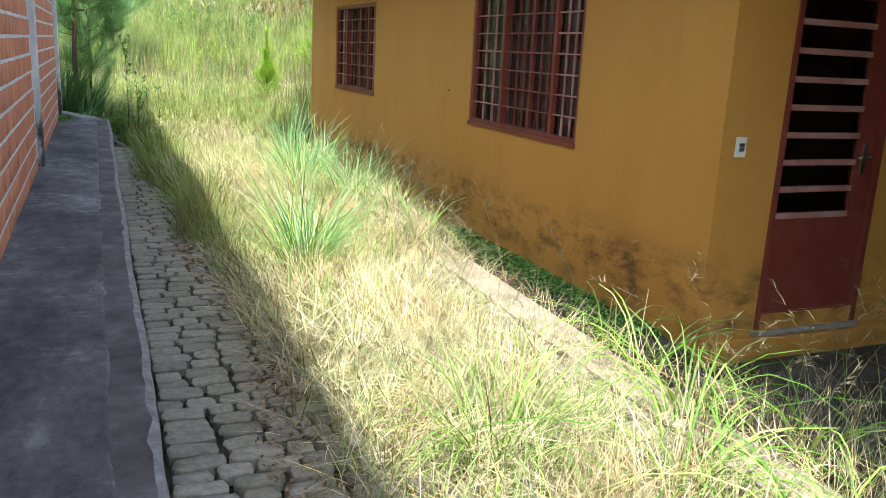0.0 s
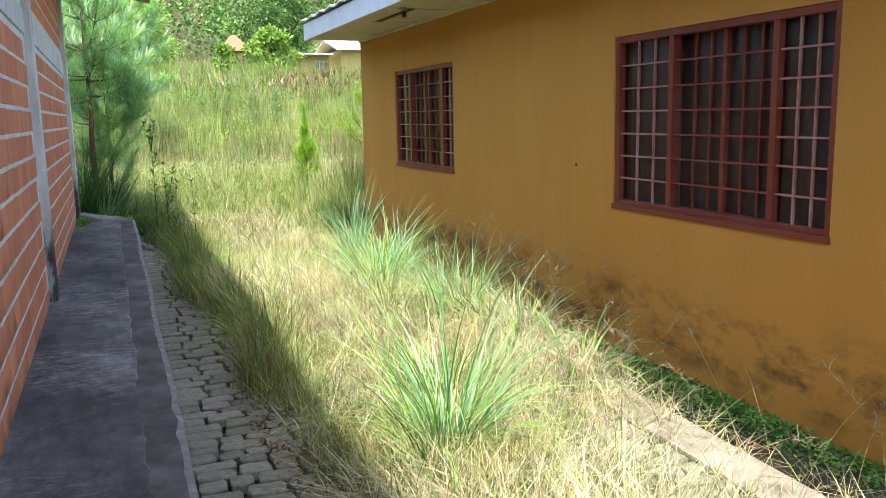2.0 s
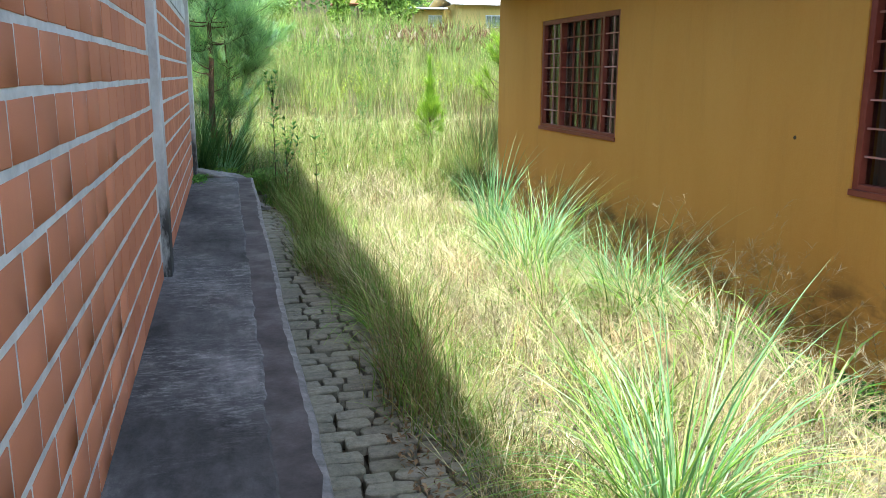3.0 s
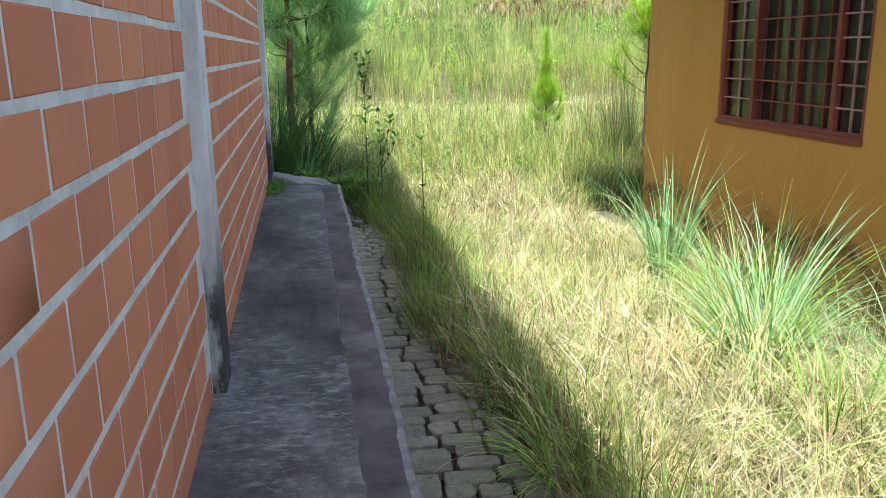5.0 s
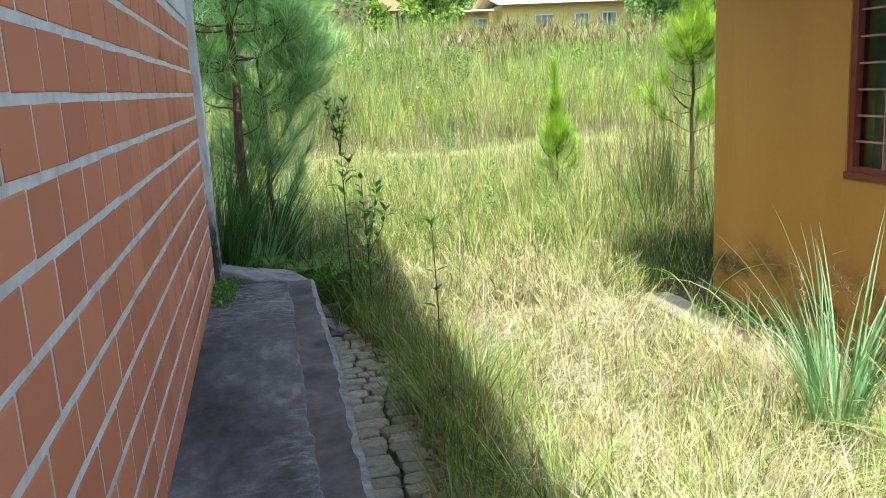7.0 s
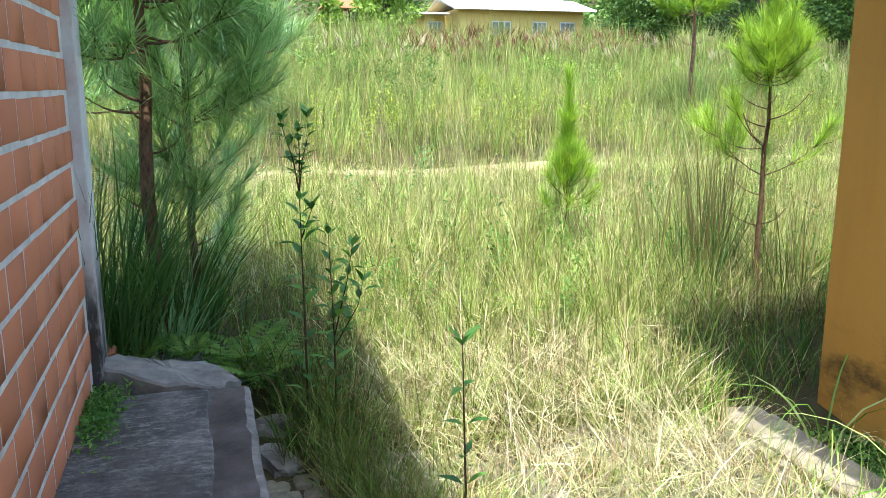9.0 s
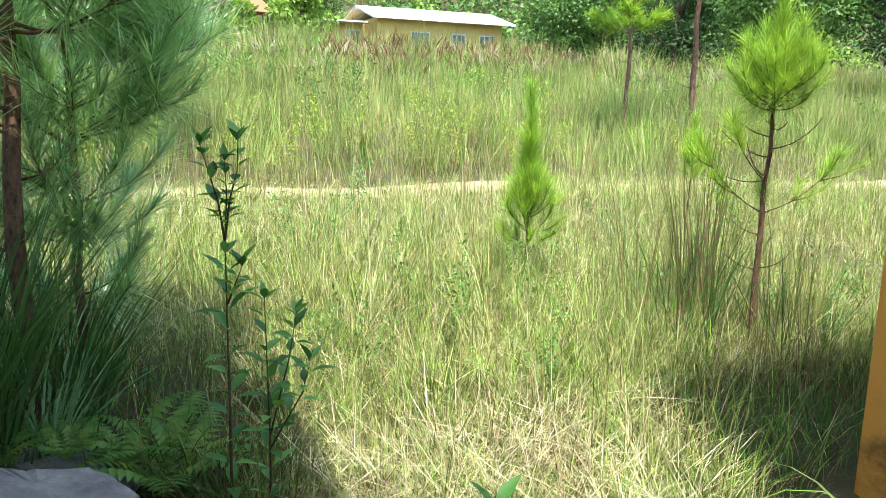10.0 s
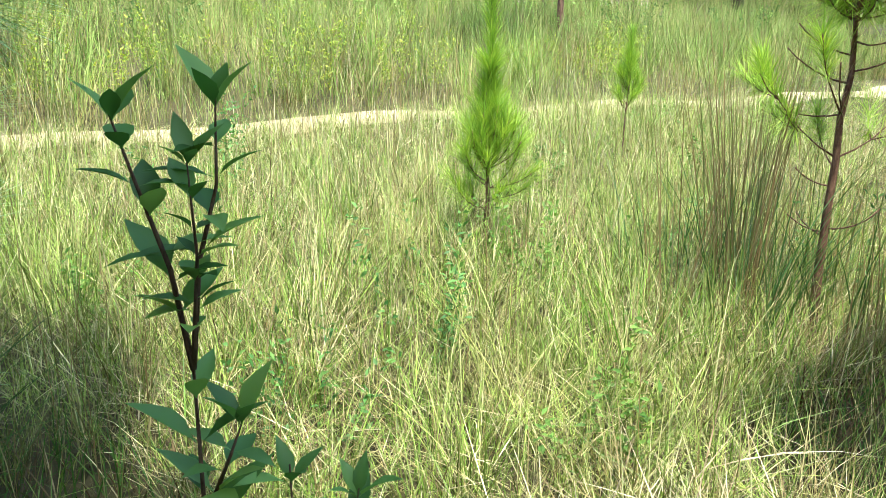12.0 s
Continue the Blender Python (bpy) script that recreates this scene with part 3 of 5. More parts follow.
    for a, b in zip(rows, rows[1:]):
        for k in range(6):
            bm.faces.new((a[k], a[(k + 1) % 6], b[(k + 1) % 6], b[k]))
    bm.faces.new(rows[0])
    bm.faces.new(rows[-1][::-1])
    tagged(part("roof_house", bm, ROOF), "grey corrugated fibre cement roof of the ochre house", "roof", kind="structure")
    tagged(part("trim_fascia", boxes(((2.485, y0, 2.655), (2.51, y1, 2.865)), bevel=0.004), WHITE), "grey white painted fascia board along the eave", "fascia", kind="structure")
    bm = bmesh.new()
    y = y0 + 0.02
    while y < y1 - 0.05:
        e = min(y + 1.2, y1 - 0.01)
        sag = 0.012 if 8.0 < y < 11 else 0.003
        z = 2.665 - random.uniform(0, sag)
        if 9.3 < y < 10.5:
            box(bm, (2.512, y, z), (2.74, e - 0.012, z + 0.012))
            box(bm, (2.83, y, z), (HX - 0.002, e - 0.012, z + 0.012))
        else:
            box(bm, (2.512, y, z), (HX - 0.002, e - 0.012, z + 0.012))
        y = e
    tagged(part("ceiling_soffit", bm, SOFFIT), "cream boarded soffit under the eave with gaps", "soffit", kind="structure")
    tagged(part("trim_soffit", boxes(((HX - 0.03, HY0, 2.63), (HX - 0.003, HY1 - 0.02, 2.66)), bevel=0.004), SOFFIT), "thin cream batten between wall and soffit", "batten", kind="structure")
    # ceiling out of view, its boards coloured dark to dim the porch
    tagged(part("ceiling_porch", boxes(((HX, -4.5, 2.70), (11.4, HY0 - 0.01, 2.73))), DIMMING_WOOD), "unseen porch ceiling coloured dark to dim the porch", "ceiling", kind="structure")
    bm = bmesh.new()
    v = [bm.verts.new(p) for p in ((HX, HY1 - 0.1, 2.95), (11, HY1 - 0.1, 2.9), (7, HY1 - 0.1, 3.98))]
    w = [bm.verts.new(x.co + Vector((0, 0.08, 0))) for x in v]
    bm.faces.new(v)
    bm.faces.new(w[::-1])
    for k in range(3):
        bm.faces.new((v[k], w[k], w[(k + 1) % 3], v[(k + 1) % 3]))
    tagged(part("wall_gable", bm, PLASTER), "ochre plastered gable of the house", "wall", kind="structure")


build_house_roof()


def build_lamp_holder():
    root = tagged(new("lamp_holder"), "small dark lamp holder hanging under the eave", "lamp holder")
    root.location = (2.66, 9.75, 2.652)
    part("rose", tube(((0, 0, 0), (0, 0, -0.018)), (0.045, 0.04), 12), METAL, root)
    part("cable", tube(((0, 0, -0.016), (0.01, 0, -0.04)), (0.006, 0.006), 6), STEM, root)
    part("socket", tube(((0.01, 0, -0.038), (0.012, 0, -0.085)), (0.02, 0.024), 10), STEM, root)
    plug = tagged(part("wall_plug", tube(((0.002, 0, 0), (-0.004, 0, 0)), (0.014, 0.012), 8), STEM), "small dark plug hole in the house wall", "plug")
    plug.location = (HX, 7.55, 1.24)


build_lamp_holder()


def build_window(name, w, mullions, cols, label):
    """A three-part steel window in the side wall, glazed in small panes behind bars."""
    y0, y1, z0, z1 = w
    x = HX + 0.03
    root = tagged(new(name), label, "window", kind="structure")
    root.location = (HX, (y0 + y1) / 2, z0)
    inv = Matrix.Translation(-root.location)

    def put(nm, bm, mat, lab="", parent=root):
        bmesh.ops.transform(bm, matrix=inv, verts=bm.verts)
        return part(nm, bm, mat, parent, lab)

    f = 0.045
    put("window_frame", boxes(((x - 0.02, y0, z0), (x + 0.06, y0 + f, z1)), ((x - 0.02, y1 - f, z0), (x + 0.06, y1, z1)), ((x - 0.02, y0 + f, z1 - f), (x + 0.06, y1 - f, z1)), ((x - 0.02, y0 + f, z0), (x + 0.06, y1 - f, z0 + f)), bevel=0.005), RED, "dark red steel frame")
    put("window_sill", boxes(((HX - 0.012, y0 - 0.004, z0 - 0.02), (x + 0.02, y1 + 0.004, z0 + 0.016)), bevel=0.004), RED, "dark red steel sill")
    edges = [y0 + f, *sorted(mullions), y1 - f]
    for m in mullions:
        put("mullion", boxes(((x - 0.015, m - 0.022, z0 + f), (x + 0.05, m + 0.022, z1 - f)), bevel=0.004), RED)
    rows = 7
    hz = (z1 - z0 - 2 * f) / rows
    for k, (a, b) in enumerate(zip(edges, edges[1:])):
        a, b = a + (0.022 if k else 0), b - (0.022 if k < len(edges) - 2 else 0)
        deep = 0.045 if k == 1 else 0.005
        # side bars take the paler red that carries the reflected light
        for r in range(1, rows):
            z = z0 + f + r * hz
            put("bar", boxes(((x + 0.0, a, z - 0.0055), (x + 0.014, b, z + 0.0055))), RED if k == 1 else RED_LIT)
        for c in range(1, cols[k]):
            yy = a + (b - a) * c / cols[k]
            put("bar", boxes(((x + 0.002 + deep, yy - 0.006, z0 + f), (x + 0.018 + deep, yy + 0.006, z1 - f))), RED if k == 1 else RED_LIT)
        if k == 1:
            mid = (a + b) / 2
            put("meeting_stile", boxes(((x + 0.03, mid - 0.017, z0 + f), (x + 0.064, mid + 0.017, z1 - f)), bevel=0.003), RED)
        pane = put("pane", boxes(((x + 0.022 + deep, a, z0 + f), (x + 0.026 + deep, b, z1 - f))), GLASS, "dusty clear glass")
        pane.visible_shadow = False
    # curtain behind the middle leaves, widened to stand in for reflections in side panes
    bm = bmesh.new()
    n = 90
    rowv = []
    for i in range(n + 1):
        yy = y0 - 0.02 + (y1 - y0 + 0.04) * i / n
        xx = x + 0.16 + 0.022 * math.sin(i * 0.72) + 0.012 * math.sin(i * 0.31 + 1)
        rowv.append([bm.verts.new((xx, yy, z0 - 0.1)), bm.verts.new((xx + 0.004 * math.sin(i), yy, z1 + 0.05))])
    for p, q in zip(rowv, rowv[1:]):
        bm.faces.new((p[0], q[0], q[1], p[1])).smooth = True
    bmesh.ops.solidify(bm, geom=bm.faces[:], thickness=0.003)
    tagged(part("curtain", bm, CURTAIN), "brown pleated cloth curtain, widened to lighten the side panes", "curtain")
    return root


build_window("window_1", W1, (11.29, 10.30), (2, 6, 2), "dark red barred steel window of the ochre house")
build_window("window_2", W2, (6.46, 5.585), (3, 6, 3), "dark red barred steel window with sliding middle leaves")


def build_door():
    x0, x1, z0, z1 = DOOR
    y = HY0
    root = tagged(new("door_1"), "closed dark red steel door with louvred glass upper half", "door", kind="structure")
    root.location = ((x0 + x1) / 2, y, z0)
    inv = Matrix.Translation(-root.location)

    def put(nm, bm, mat, lab="", parent=root):
        bmesh.ops.transform(bm, matrix=inv, verts=bm.verts)
        return part(nm, bm, mat, parent, lab)

    put("door_frame", boxes(((x0, y - 0.012, z0), (x0 + 0.04, y + 0.10, z1)), ((x1 - 0.04, y - 0.012, z0), (x1, y + 0.10, z1)), ((x0 + 0.04, y - 0.012, z1 - 0.05), (x1 - 0.04, y + 0.10, z1)), bevel=0.005), RED)
    a, b = x0 + 0.045, x1 - 0.045
    g0, g1 = a + 0.012, b - 0.15
    leaf = put("leaf", boxes(((a, y + 0.02, z0 + 0.01), (b, y + 0.055, 0.72)), ((a, y + 0.02, 0.72), (g0, y + 0.055, 2.07)), ((g1, y + 0.02, 0.72), (b, y + 0.055, 2.07)), ((g0, y + 0.02, 2.02), (g1, y + 0.055, 2.07)), ((a, y + 0.008, z0 + 0.012), (b, y + 0.019, 0.13)), bevel=0.003), RED, "dark red sheet steel")
    n = 8
    h = (2.02 - 0.72) / n
    for i in range(n):
        z = 0.72 + i * h
        bm = boxes(((g0, y + 0.012, z), (g1, y + 0.05, z + 0.035)), bevel=0.003)
        put("louvre_rail", bm, RED_LIT, "paler red rail")
        pane = put("pane", boxes(((g0, y + 0.034, z + 0.036), (g1, y + 0.038, z + h - 0.001))), GLASS)
        pane.visible_shadow = False
    bm = boxes(((b - 0.10, y + 0.012, 0.98), (b - 0.065, y + 0.021, 1.18)), bevel=0.003)
    put("handle_plate", bm, METAL, "dull chrome plate")
    put("door_handle", tube(((b - 0.082, y + 0.018, 1.10), (b - 0.082, y - 0.03, 1.10), (b - 0.10, y - 0.04, 1.10), (b - 0.19, y - 0.04, 1.095)), (0.010, 0.010, 0.009, 0.008)), METAL, "dull chrome lever")
    tagged(part("trim_doorsill", boxes(((x0 - 0.02, y - 0.035, -0.012), (x1 + 0.02, y + 0.12, 0.018)), bevel=0.006), KERB), "worn pale cement door sill", "sill", kind="structure")
    return root


build_door()


tagged(part("trim_plinth", boxes(((HX + 0.01, HY0 - 0.055, -0.25), (5.8, HY0 - 0.003, -0.016)), bevel=0.006), PLASTER), "ochre plastered plinth under the door sill", "plinth", kind="structure")


def build_switch():
    root = tagged(new("light_switch"), "ivory plastic double light switch on the porch wall", "switch")
    root.location = (3.385, HY0 - 0.001, 1.158)
    part("plate", boxes(((-0.038, -0.010, -0.058), (0.038, 0.0, 0.058)), bevel=0.004), PLASTIC, root)
    for z in (-0.014, 0.014):
        part("rocker", boxes(((-0.018, -0.0155, z - 0.010), (0.018, -0.0105, z + 0.010)), bevel=0.002), METAL, root, "grey rocker")


build_switch()


def build_tap_panel():
    root = tagged(new("tiled_splashback"), "square white tiled splashback on the porch wall", "tiles")
    root.location = (5.335, HY0 - 0.001, 0.922)
    part("backing", boxes(((-0.395, -0.008, -0.265), (0.395, 0, 0.265))), MORTAR, root, "grey tile adhesive")
    for sx in (-1, 1):
        for sz in (-1, 1):
            part("tile", boxes(((min(sx * 0.003, sx * 0.39), -0.016, min(sz * 0.003, sz * 0.26)), (max(sx * 0.003, sx * 0.39), -0.008, max(sz * 0.003, sz * 0.26))), bevel=0.003), TILE, root)
    tap = tagged(new("tap"), "dull metal garden tap on the white tiles", "tap")
    tap.location = (5.40, HY0 - 0.018, 0.905)
    part("body", tube(((0, 0.004, 0), (0, -0.06, 0), (0, -0.09, -0.005), (0, -0.11, -0.035), (0, -0.11, -0.06)), (0.014, 0.016, 0.017, 0.014, 0.012)), METAL, tap)
    part("spindle", tube(((0, -0.055, 0.015), (0, -0.055, 0.05)), (0.009, 0.007)), METAL, tap)
    part("wing", boxes(((-0.04, -0.062, 0.045), (0.04, -0.048, 0.06)), bevel=0.004), METAL, tap)
    bm = bmesh.new()
    for i in range(8):
        o, w = random.uniform(-0.012, 0.012), random.uniform(0.075, 0.095)
        z = 0.638 - i * 0.095
        box(bm, (5.29 + o - w, HY0 - 0.007, z - 0.0945), (5.29 + o + w, HY0 + 0.01, z))
    tagged(part("trim_pipe_chase", bm, EDGE), "rough grey cement patch over a buried pipe", "patch", kind="structure")
    stub = tagged(new("pipe_stub"), "short white plastic waste pipe in the wall", "pipe")
    stub.location = (5.36, HY0, 0.02)
    part("pipe", tube(((0, 0.01, 0), (0, -0.05, 0)), (0.032, 0.032), 12), TILE, stub)
    part("collar", tube(((0, -0.05, 0), (0, -0.065, 0)), (0.038, 0.038), 12), TILE, stub)


build_tap_panel()


def kerb_x(y):
    """The kerb's edge towards the house; it drifts nearer to the wall along its way."""
    return 2.63 + 0.028 * (y - 3.2)


def build_paving():
    """Porch floor, gutter and kerb beside the house."""
    bm = boxes(((2.50, -4.5, -0.3), (11, HY0 - 0.002, -0.155)))
    tagged(part("floor_porch", bm, GUTTER), "dark damp cement porch floor", "floor", kind="structure")
    bm = boxes(((2.59, HY0, -0.3), (HX - 0.001, HY1 + 0.1, -0.075)))
    tagged(part("pavement_gutter", bm, GUTTER), "dark mossy cement strip along the house", "gutter", kind="structure")
    y = -2.0
    while y < 13.4:
        e = y + random.uniform(0.92, 1.0)
        o = kerb_x((y + e) / 2) + random.uniform(-0.012, 0.012)
        bm = boxes(((-0.27, (y - e) / 2, -0.2), (0, (e - y) / 2 - 0.012, 0.008 + random.uniform(-0.01, 0.008))), bevel=0.012)
        k = part("trim_kerb", bm, KERB)
        k.matrix_world = pose(o, (y + e) / 2, 0, random.uniform(-0.6, 0.6), random.uniform(-1, 1), -1.6 + random.uniform(-0.5, 0.5))
        tagged(k, "sun-bleached concrete kerb stone", "kerb", group="kerb stones along the house", kind="structure")
        y = e


build_paving()

# out of view: walls added to block daylight from the porch
tagged(part("wall_porch_light_block", boxes(((8.0, 0.45, -0.3), (8.15, HY0 - 0.003, 2.69)), ((3.4, 0.3, -0.3), (8.15, 0.45, 2.69))), PLASTER), "unseen added ochre walls keeping light out of the porch", "wall", kind="structure")

# ---------------------------------------------------------------- grass
def scatter(n, x0, x1, y0, y1, lift=0.0):
    x, y = rng.uniform(x0, x1, n), rng.uniform(y0, y1, n)
    return np.stack([x, y, ground_z(x, y) + lift], 1)


def wave(x, y, s=1.0, p=0.0):
    """Soft patchiness between 0 and 1."""
    return 0.5 + 0.25 * (np.sin(x * 2.1 * s + p) * np.cos(y * 1.3 * s + 2 * p) + np.sin((x + y) * 0.9 * s + p * 3))


def sway(n, spread=math.pi):
    return rng.uniform(-spread, spread, n)


def yard_grass():
    # flattened straw between the cobbles and the kerb
    p = scatter(80000, 0.72, 2.66, -0.6, 14.0)
    bare = np.clip((p[:, 0] - 1.7) / 0.4, 0, 1) * np.clip((6.4 - p[:, 1]) / 1.2, 0, 1)
    edge = np.clip((p[:, 0] - 0.72) / 0.35, 0, 1)
    clear = np.clip((p[:, 0] - 2.2) / 0.3, 0, 1) * np.clip((p[:, 1] - 11.5) / 0.5, 0, 1)
    keep = rng.uniform(0, 1, len(p)) < (1 - 0.95 * clear) * (1 - 0.6 * np.clip((p[:, 1] - 9.5) / 2.5, 0, 1)) * (0.25 + 0.75 * edge) * (1 - 0.93 * bare) * (0.45 + 0.75 * wave(p[:, 0], p[:, 1], 1.6))
    p = p[keep]
    n = len(p)
    tall = wave(p[:, 0], p[:, 1], 1.2, 1.0)
    lying = rng.uniform(0, 1, n) < 0.55
    p[:, 2] += np.where(lying, rng.uniform(0.0, 0.22, n) * (0.5 + tall), 0)
    lean = np.where(lying, rng.uniform(0.9, 1.6, n), np.abs(rng.normal(0.35, 0.3, n)))
    flow = np.where(lying, rng.normal(0.6, 1.3, n) + 2.0 * np.sin(p[:, 1] * 1.3 + p[:, 0] * 2), sway(n))
    straw = blades(p, rng.uniform(0.18, 0.52, n) * (0.7 + 0.6 * tall), rng.uniform(0.003, 0.007, n), flow, lean, np.where(lying, rng.uniform(-0.2, 0.6, n), rng.uniform(0.1, 1.3, n)), 3)
    stuff("dry_grass", straw, STRAW, "matted straw-coloured dry grass over the cobbles", "grass")
    # taller grass along the shaded edge, drooping over the cobbles
    m = 15000
    y = rng.uniform(4.4, 14.0, m)
    x = 0.83 + 0.17 * np.clip((7.6 - y) / 1.2, 0, 1) - 0.05 * np.clip((y - 7.0) / 1.0, 0, 1) * np.clip((9.5 - y) / 2, 0, 1) + 0.10 * np.sin(y * 1.7) + 0.06 * np.sin(y * 4.1 + 1) - np.clip((y - 8.5) * 0.05, 0, 0.2) + rng.normal(0, 0.10, m)
    p = np.stack([x, y, ground_z(x, y)], 1)
    ok = (p[:, 0] > 0.45) & (rng.uniform(0, 1, m) < 0.15 + 0.9 * wave(x * 2, y, 2.6, 0.4))
    p = p[ok]
    m = len(p)
    edge_grass = blades(p, rng.uniform(0.2, 0.68, m) * (0.68 + 0.32 * np.clip((p[:, 1] - 6.0) / 1.5, 0, 1)) * (0.6 + 0.6 * wave(p[:, 0], p[:, 1], 2.2, 0.9)), rng.uniform(0.0035, 0.0075, m), sway(m), np.abs(rng.normal(0.3, 0.28, m)), rng.uniform(0.2, 1.1, m), 4)
    stuff("edge_grass", edge_grass, EDGE_GRASS, "tall soft green and straw grass beside the cobbles", "grass")
    p = scatter(2900, 2.3, 2.84, -0.5, 11.9, 0.05)
    m = len(p)
    over = blades(p, rng.uniform(0.1, 0.34, m), rng.uniform(0.003, 0.006, m), sway(m), rng.uniform(0.7, 1.6, m), rng.uniform(-0.1, 0.7, m), 3)
    stuff("kerb_straw", over, STRAW, "loose straw fallen over the kerb stones", "straw")
    # single seed stalks
    p = scatter(900, 0.75, 2.6, 0.2, 14.0)
    m = len(p)
    stalks = blades(p, rng.uniform(0.3, 0.7, m), rng.uniform(0.002, 0.0035, m), sway(m), np.abs(rng.normal(0.2, 0.2, m)), rng.uniform(0.1, 0.7, m), 4)
    stuff("grass_stalks", stalks, STRAW, "thin dry seed stalks standing in the grass", "grass")


yard_grass()


def field_grass():
    def lot(n, x0, x1, y0, y1, l0, l1, w0, w1, lean=0.2, bend=0.7, segs=3, tuft=0, radius=0.06):
        """Blades over a rectangle; with tuft, in bunches of about that many that fan out from one foot."""
        if tuft:
            c = scatter(n // tuft, x0, x1, y0, y1)
            i = rng.integers(0, len(c), n)
            size = rng.uniform(0.55, 1.4, len(c))[i]
            o = rng.normal(0, radius, (n, 2)) * size[:, None]
            x, y = c[i, 0] + o[:, 0], c[i, 1] + o[:, 1]
            p = np.stack([x, y, ground_z(x, y)], 1)
            az = np.arctan2(o[:, 1], o[:, 0]) + rng.normal(0, 0.6, n)
        else:
            p, size, az = scatter(n, x0, x1, y0, y1), np.ones(n), sway(n)
        x, y = p[:, 0], p[:, 1]
        off = ((x > 3.2) & (y < 13.4)) | ((x < 0.25) & (y < 14.0))
        # grass thinned in two shaded zones to show dark ground and deepen the shade
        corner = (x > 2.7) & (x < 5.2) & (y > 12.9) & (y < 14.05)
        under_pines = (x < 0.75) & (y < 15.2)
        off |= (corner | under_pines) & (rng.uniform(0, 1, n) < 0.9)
        off |= (np.abs(y - 20.05 - 0.25 * np.sin(x * 0.35)) < 0.3) & (rng.uniform(0, 1, n) < 0.8)
        p, size, az = p[~off], size[~off], az[~off]
        k = len(p)
        low = np.clip((p[:, 1] - 17.8) / 1.6, 0, 1) * (p[:, 1] < 20.6)
        h = (0.7 + 0.6 * wave(p[:, 0], p[:, 1], 0.9, 2.0)) * size * (1 - 0.34 * low)
        return blades(p, rng.uniform(l0, l1, k) * h, rng.uniform(w0, w1, k), az, np.abs(rng.normal(lean, lean, k)), rng.uniform(0.0, bend, k), segs)

    near = joined(lot(20000, -1, 6, 13.2, 17, 0.12, 0.42, 0.0022, 0.006, 0.35, 1.5), lot(26000, -1, 6, 13.2, 17, 0.2, 0.6, 0.0022, 0.006, 0.25, 1.3, 3, 26, 0.03), lot(16000, -4, 9, 17, 20.5, 0.15, 0.45, 0.003, 0.007, 0.3, 1.2), lot(24000, -4, 9, 17, 20.5, 0.22, 0.55, 0.003, 0.007, 0.25, 1.0, 3, 30, 0.045), lot(12000, 6, 15, 14, 20.5, 0.2, 0.5, 0.005, 0.009, 0.4, 0.9, 3, 40, 0.08), lot(4000, -3, 12, 13.4, 20, 0.4, 0.85, 0.0025, 0.0045, 0.1, 0.4), lot(11000, 0.95, 2.2, 0.4, 9.5, 0.12, 0.4, 0.0025, 0.0055, 0.3, 1.5, 3, 26, 0.03), lot(13000, 0.8, 2.6, 9.5, 13.6, 0.12, 0.42, 0.0022, 0.005, 0.3, 1.5, 3, 24, 0.03))
    p = scatter(44000, -3, 10, 13.2, 19.6)
    p = p[~(((p[:, 0] > 3.2) & (p[:, 1] < 13.4)) | ((p[:, 0] < 0.25) & (p[:, 1] < 14.0)))]
    # pale straw kept out of the shaded zones so that they look darker
    p = p[~((p[:, 0] > 2.7) & (p[:, 0] < 5.2) & (p[:, 1] < 14.05)) & ~((p[:, 0] < 0.75) & (p[:, 1] < 15.2))]
    p[:, 2] += rng.uniform(0, 0.22, len(p))
    k = len(p)
    mat_lot = blades(p, rng.uniform(0.10, 0.36, k), rng.uniform(0.0025, 0.006, k), rng.normal(0.4, 1.4, k) + 2 * np.sin(p[:, 0] * 1.1 + p[:, 1] * 1.7), rng.uniform(0.8, 1.6, k), rng.uniform(-0.2, 0.6, k), 3)
    stuff("fallen_grass", mat_lot, FIELD_STRAW, "fallen straw tangled in the field grass", "grass")
    # darkened blades deepen the shade under the pines and by the house
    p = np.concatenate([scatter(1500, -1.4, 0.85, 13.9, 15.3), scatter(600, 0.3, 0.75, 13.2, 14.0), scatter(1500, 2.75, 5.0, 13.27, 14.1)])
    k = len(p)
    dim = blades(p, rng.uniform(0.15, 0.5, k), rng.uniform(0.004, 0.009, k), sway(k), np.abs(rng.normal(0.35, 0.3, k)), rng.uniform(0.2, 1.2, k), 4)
    stuff("weed_grass", dim, SHADE_GRASS, "green and brown grass darkened for the shade under the pines", "grass")
    stuff("field_grass", near, FIELD, "knee-high straw and green grass of the field", "grass")
    far = joined(lot(24000, -8, 24, 20.8, 31, 0.3, 0.7, 0.007, 0.015, 0.25, 0.7, 2), lot(46000, -8, 24, 20.8, 31, 0.45, 1.0, 0.007, 0.015, 0.2, 0.7, 2, 46, 0.10), lot(7000, -8, 24, 20.8, 31, 0.8, 1.25, 0.006, 0.010, 0.1, 0.3, 2))
    stuff("meadow_grass", far, SLOPE, "tall mixed grass beyond the sandy track", "grass")
    slope = joined(lot(26000, -14, 45, 31, 62, 0.5, 1.0, 0.016, 0.035, 0.25, 0.5, 2), lot(60000, -14, 45, 31, 62, 0.8, 1.5, 0.016, 0.032, 0.2, 0.6, 2, 50, 0.3), lot(10000, -14, 45, 31, 62, 1.0, 1.7, 0.012, 0.022, 0.1, 0.3, 2))
    stuff("slope_grass", slope, SLOPE, "tall rough grass on the rising slope", "grass")
    # thin upright stalks with narrow seed heads
    p = scatter(2300, -3, 12, 13.8, 22)
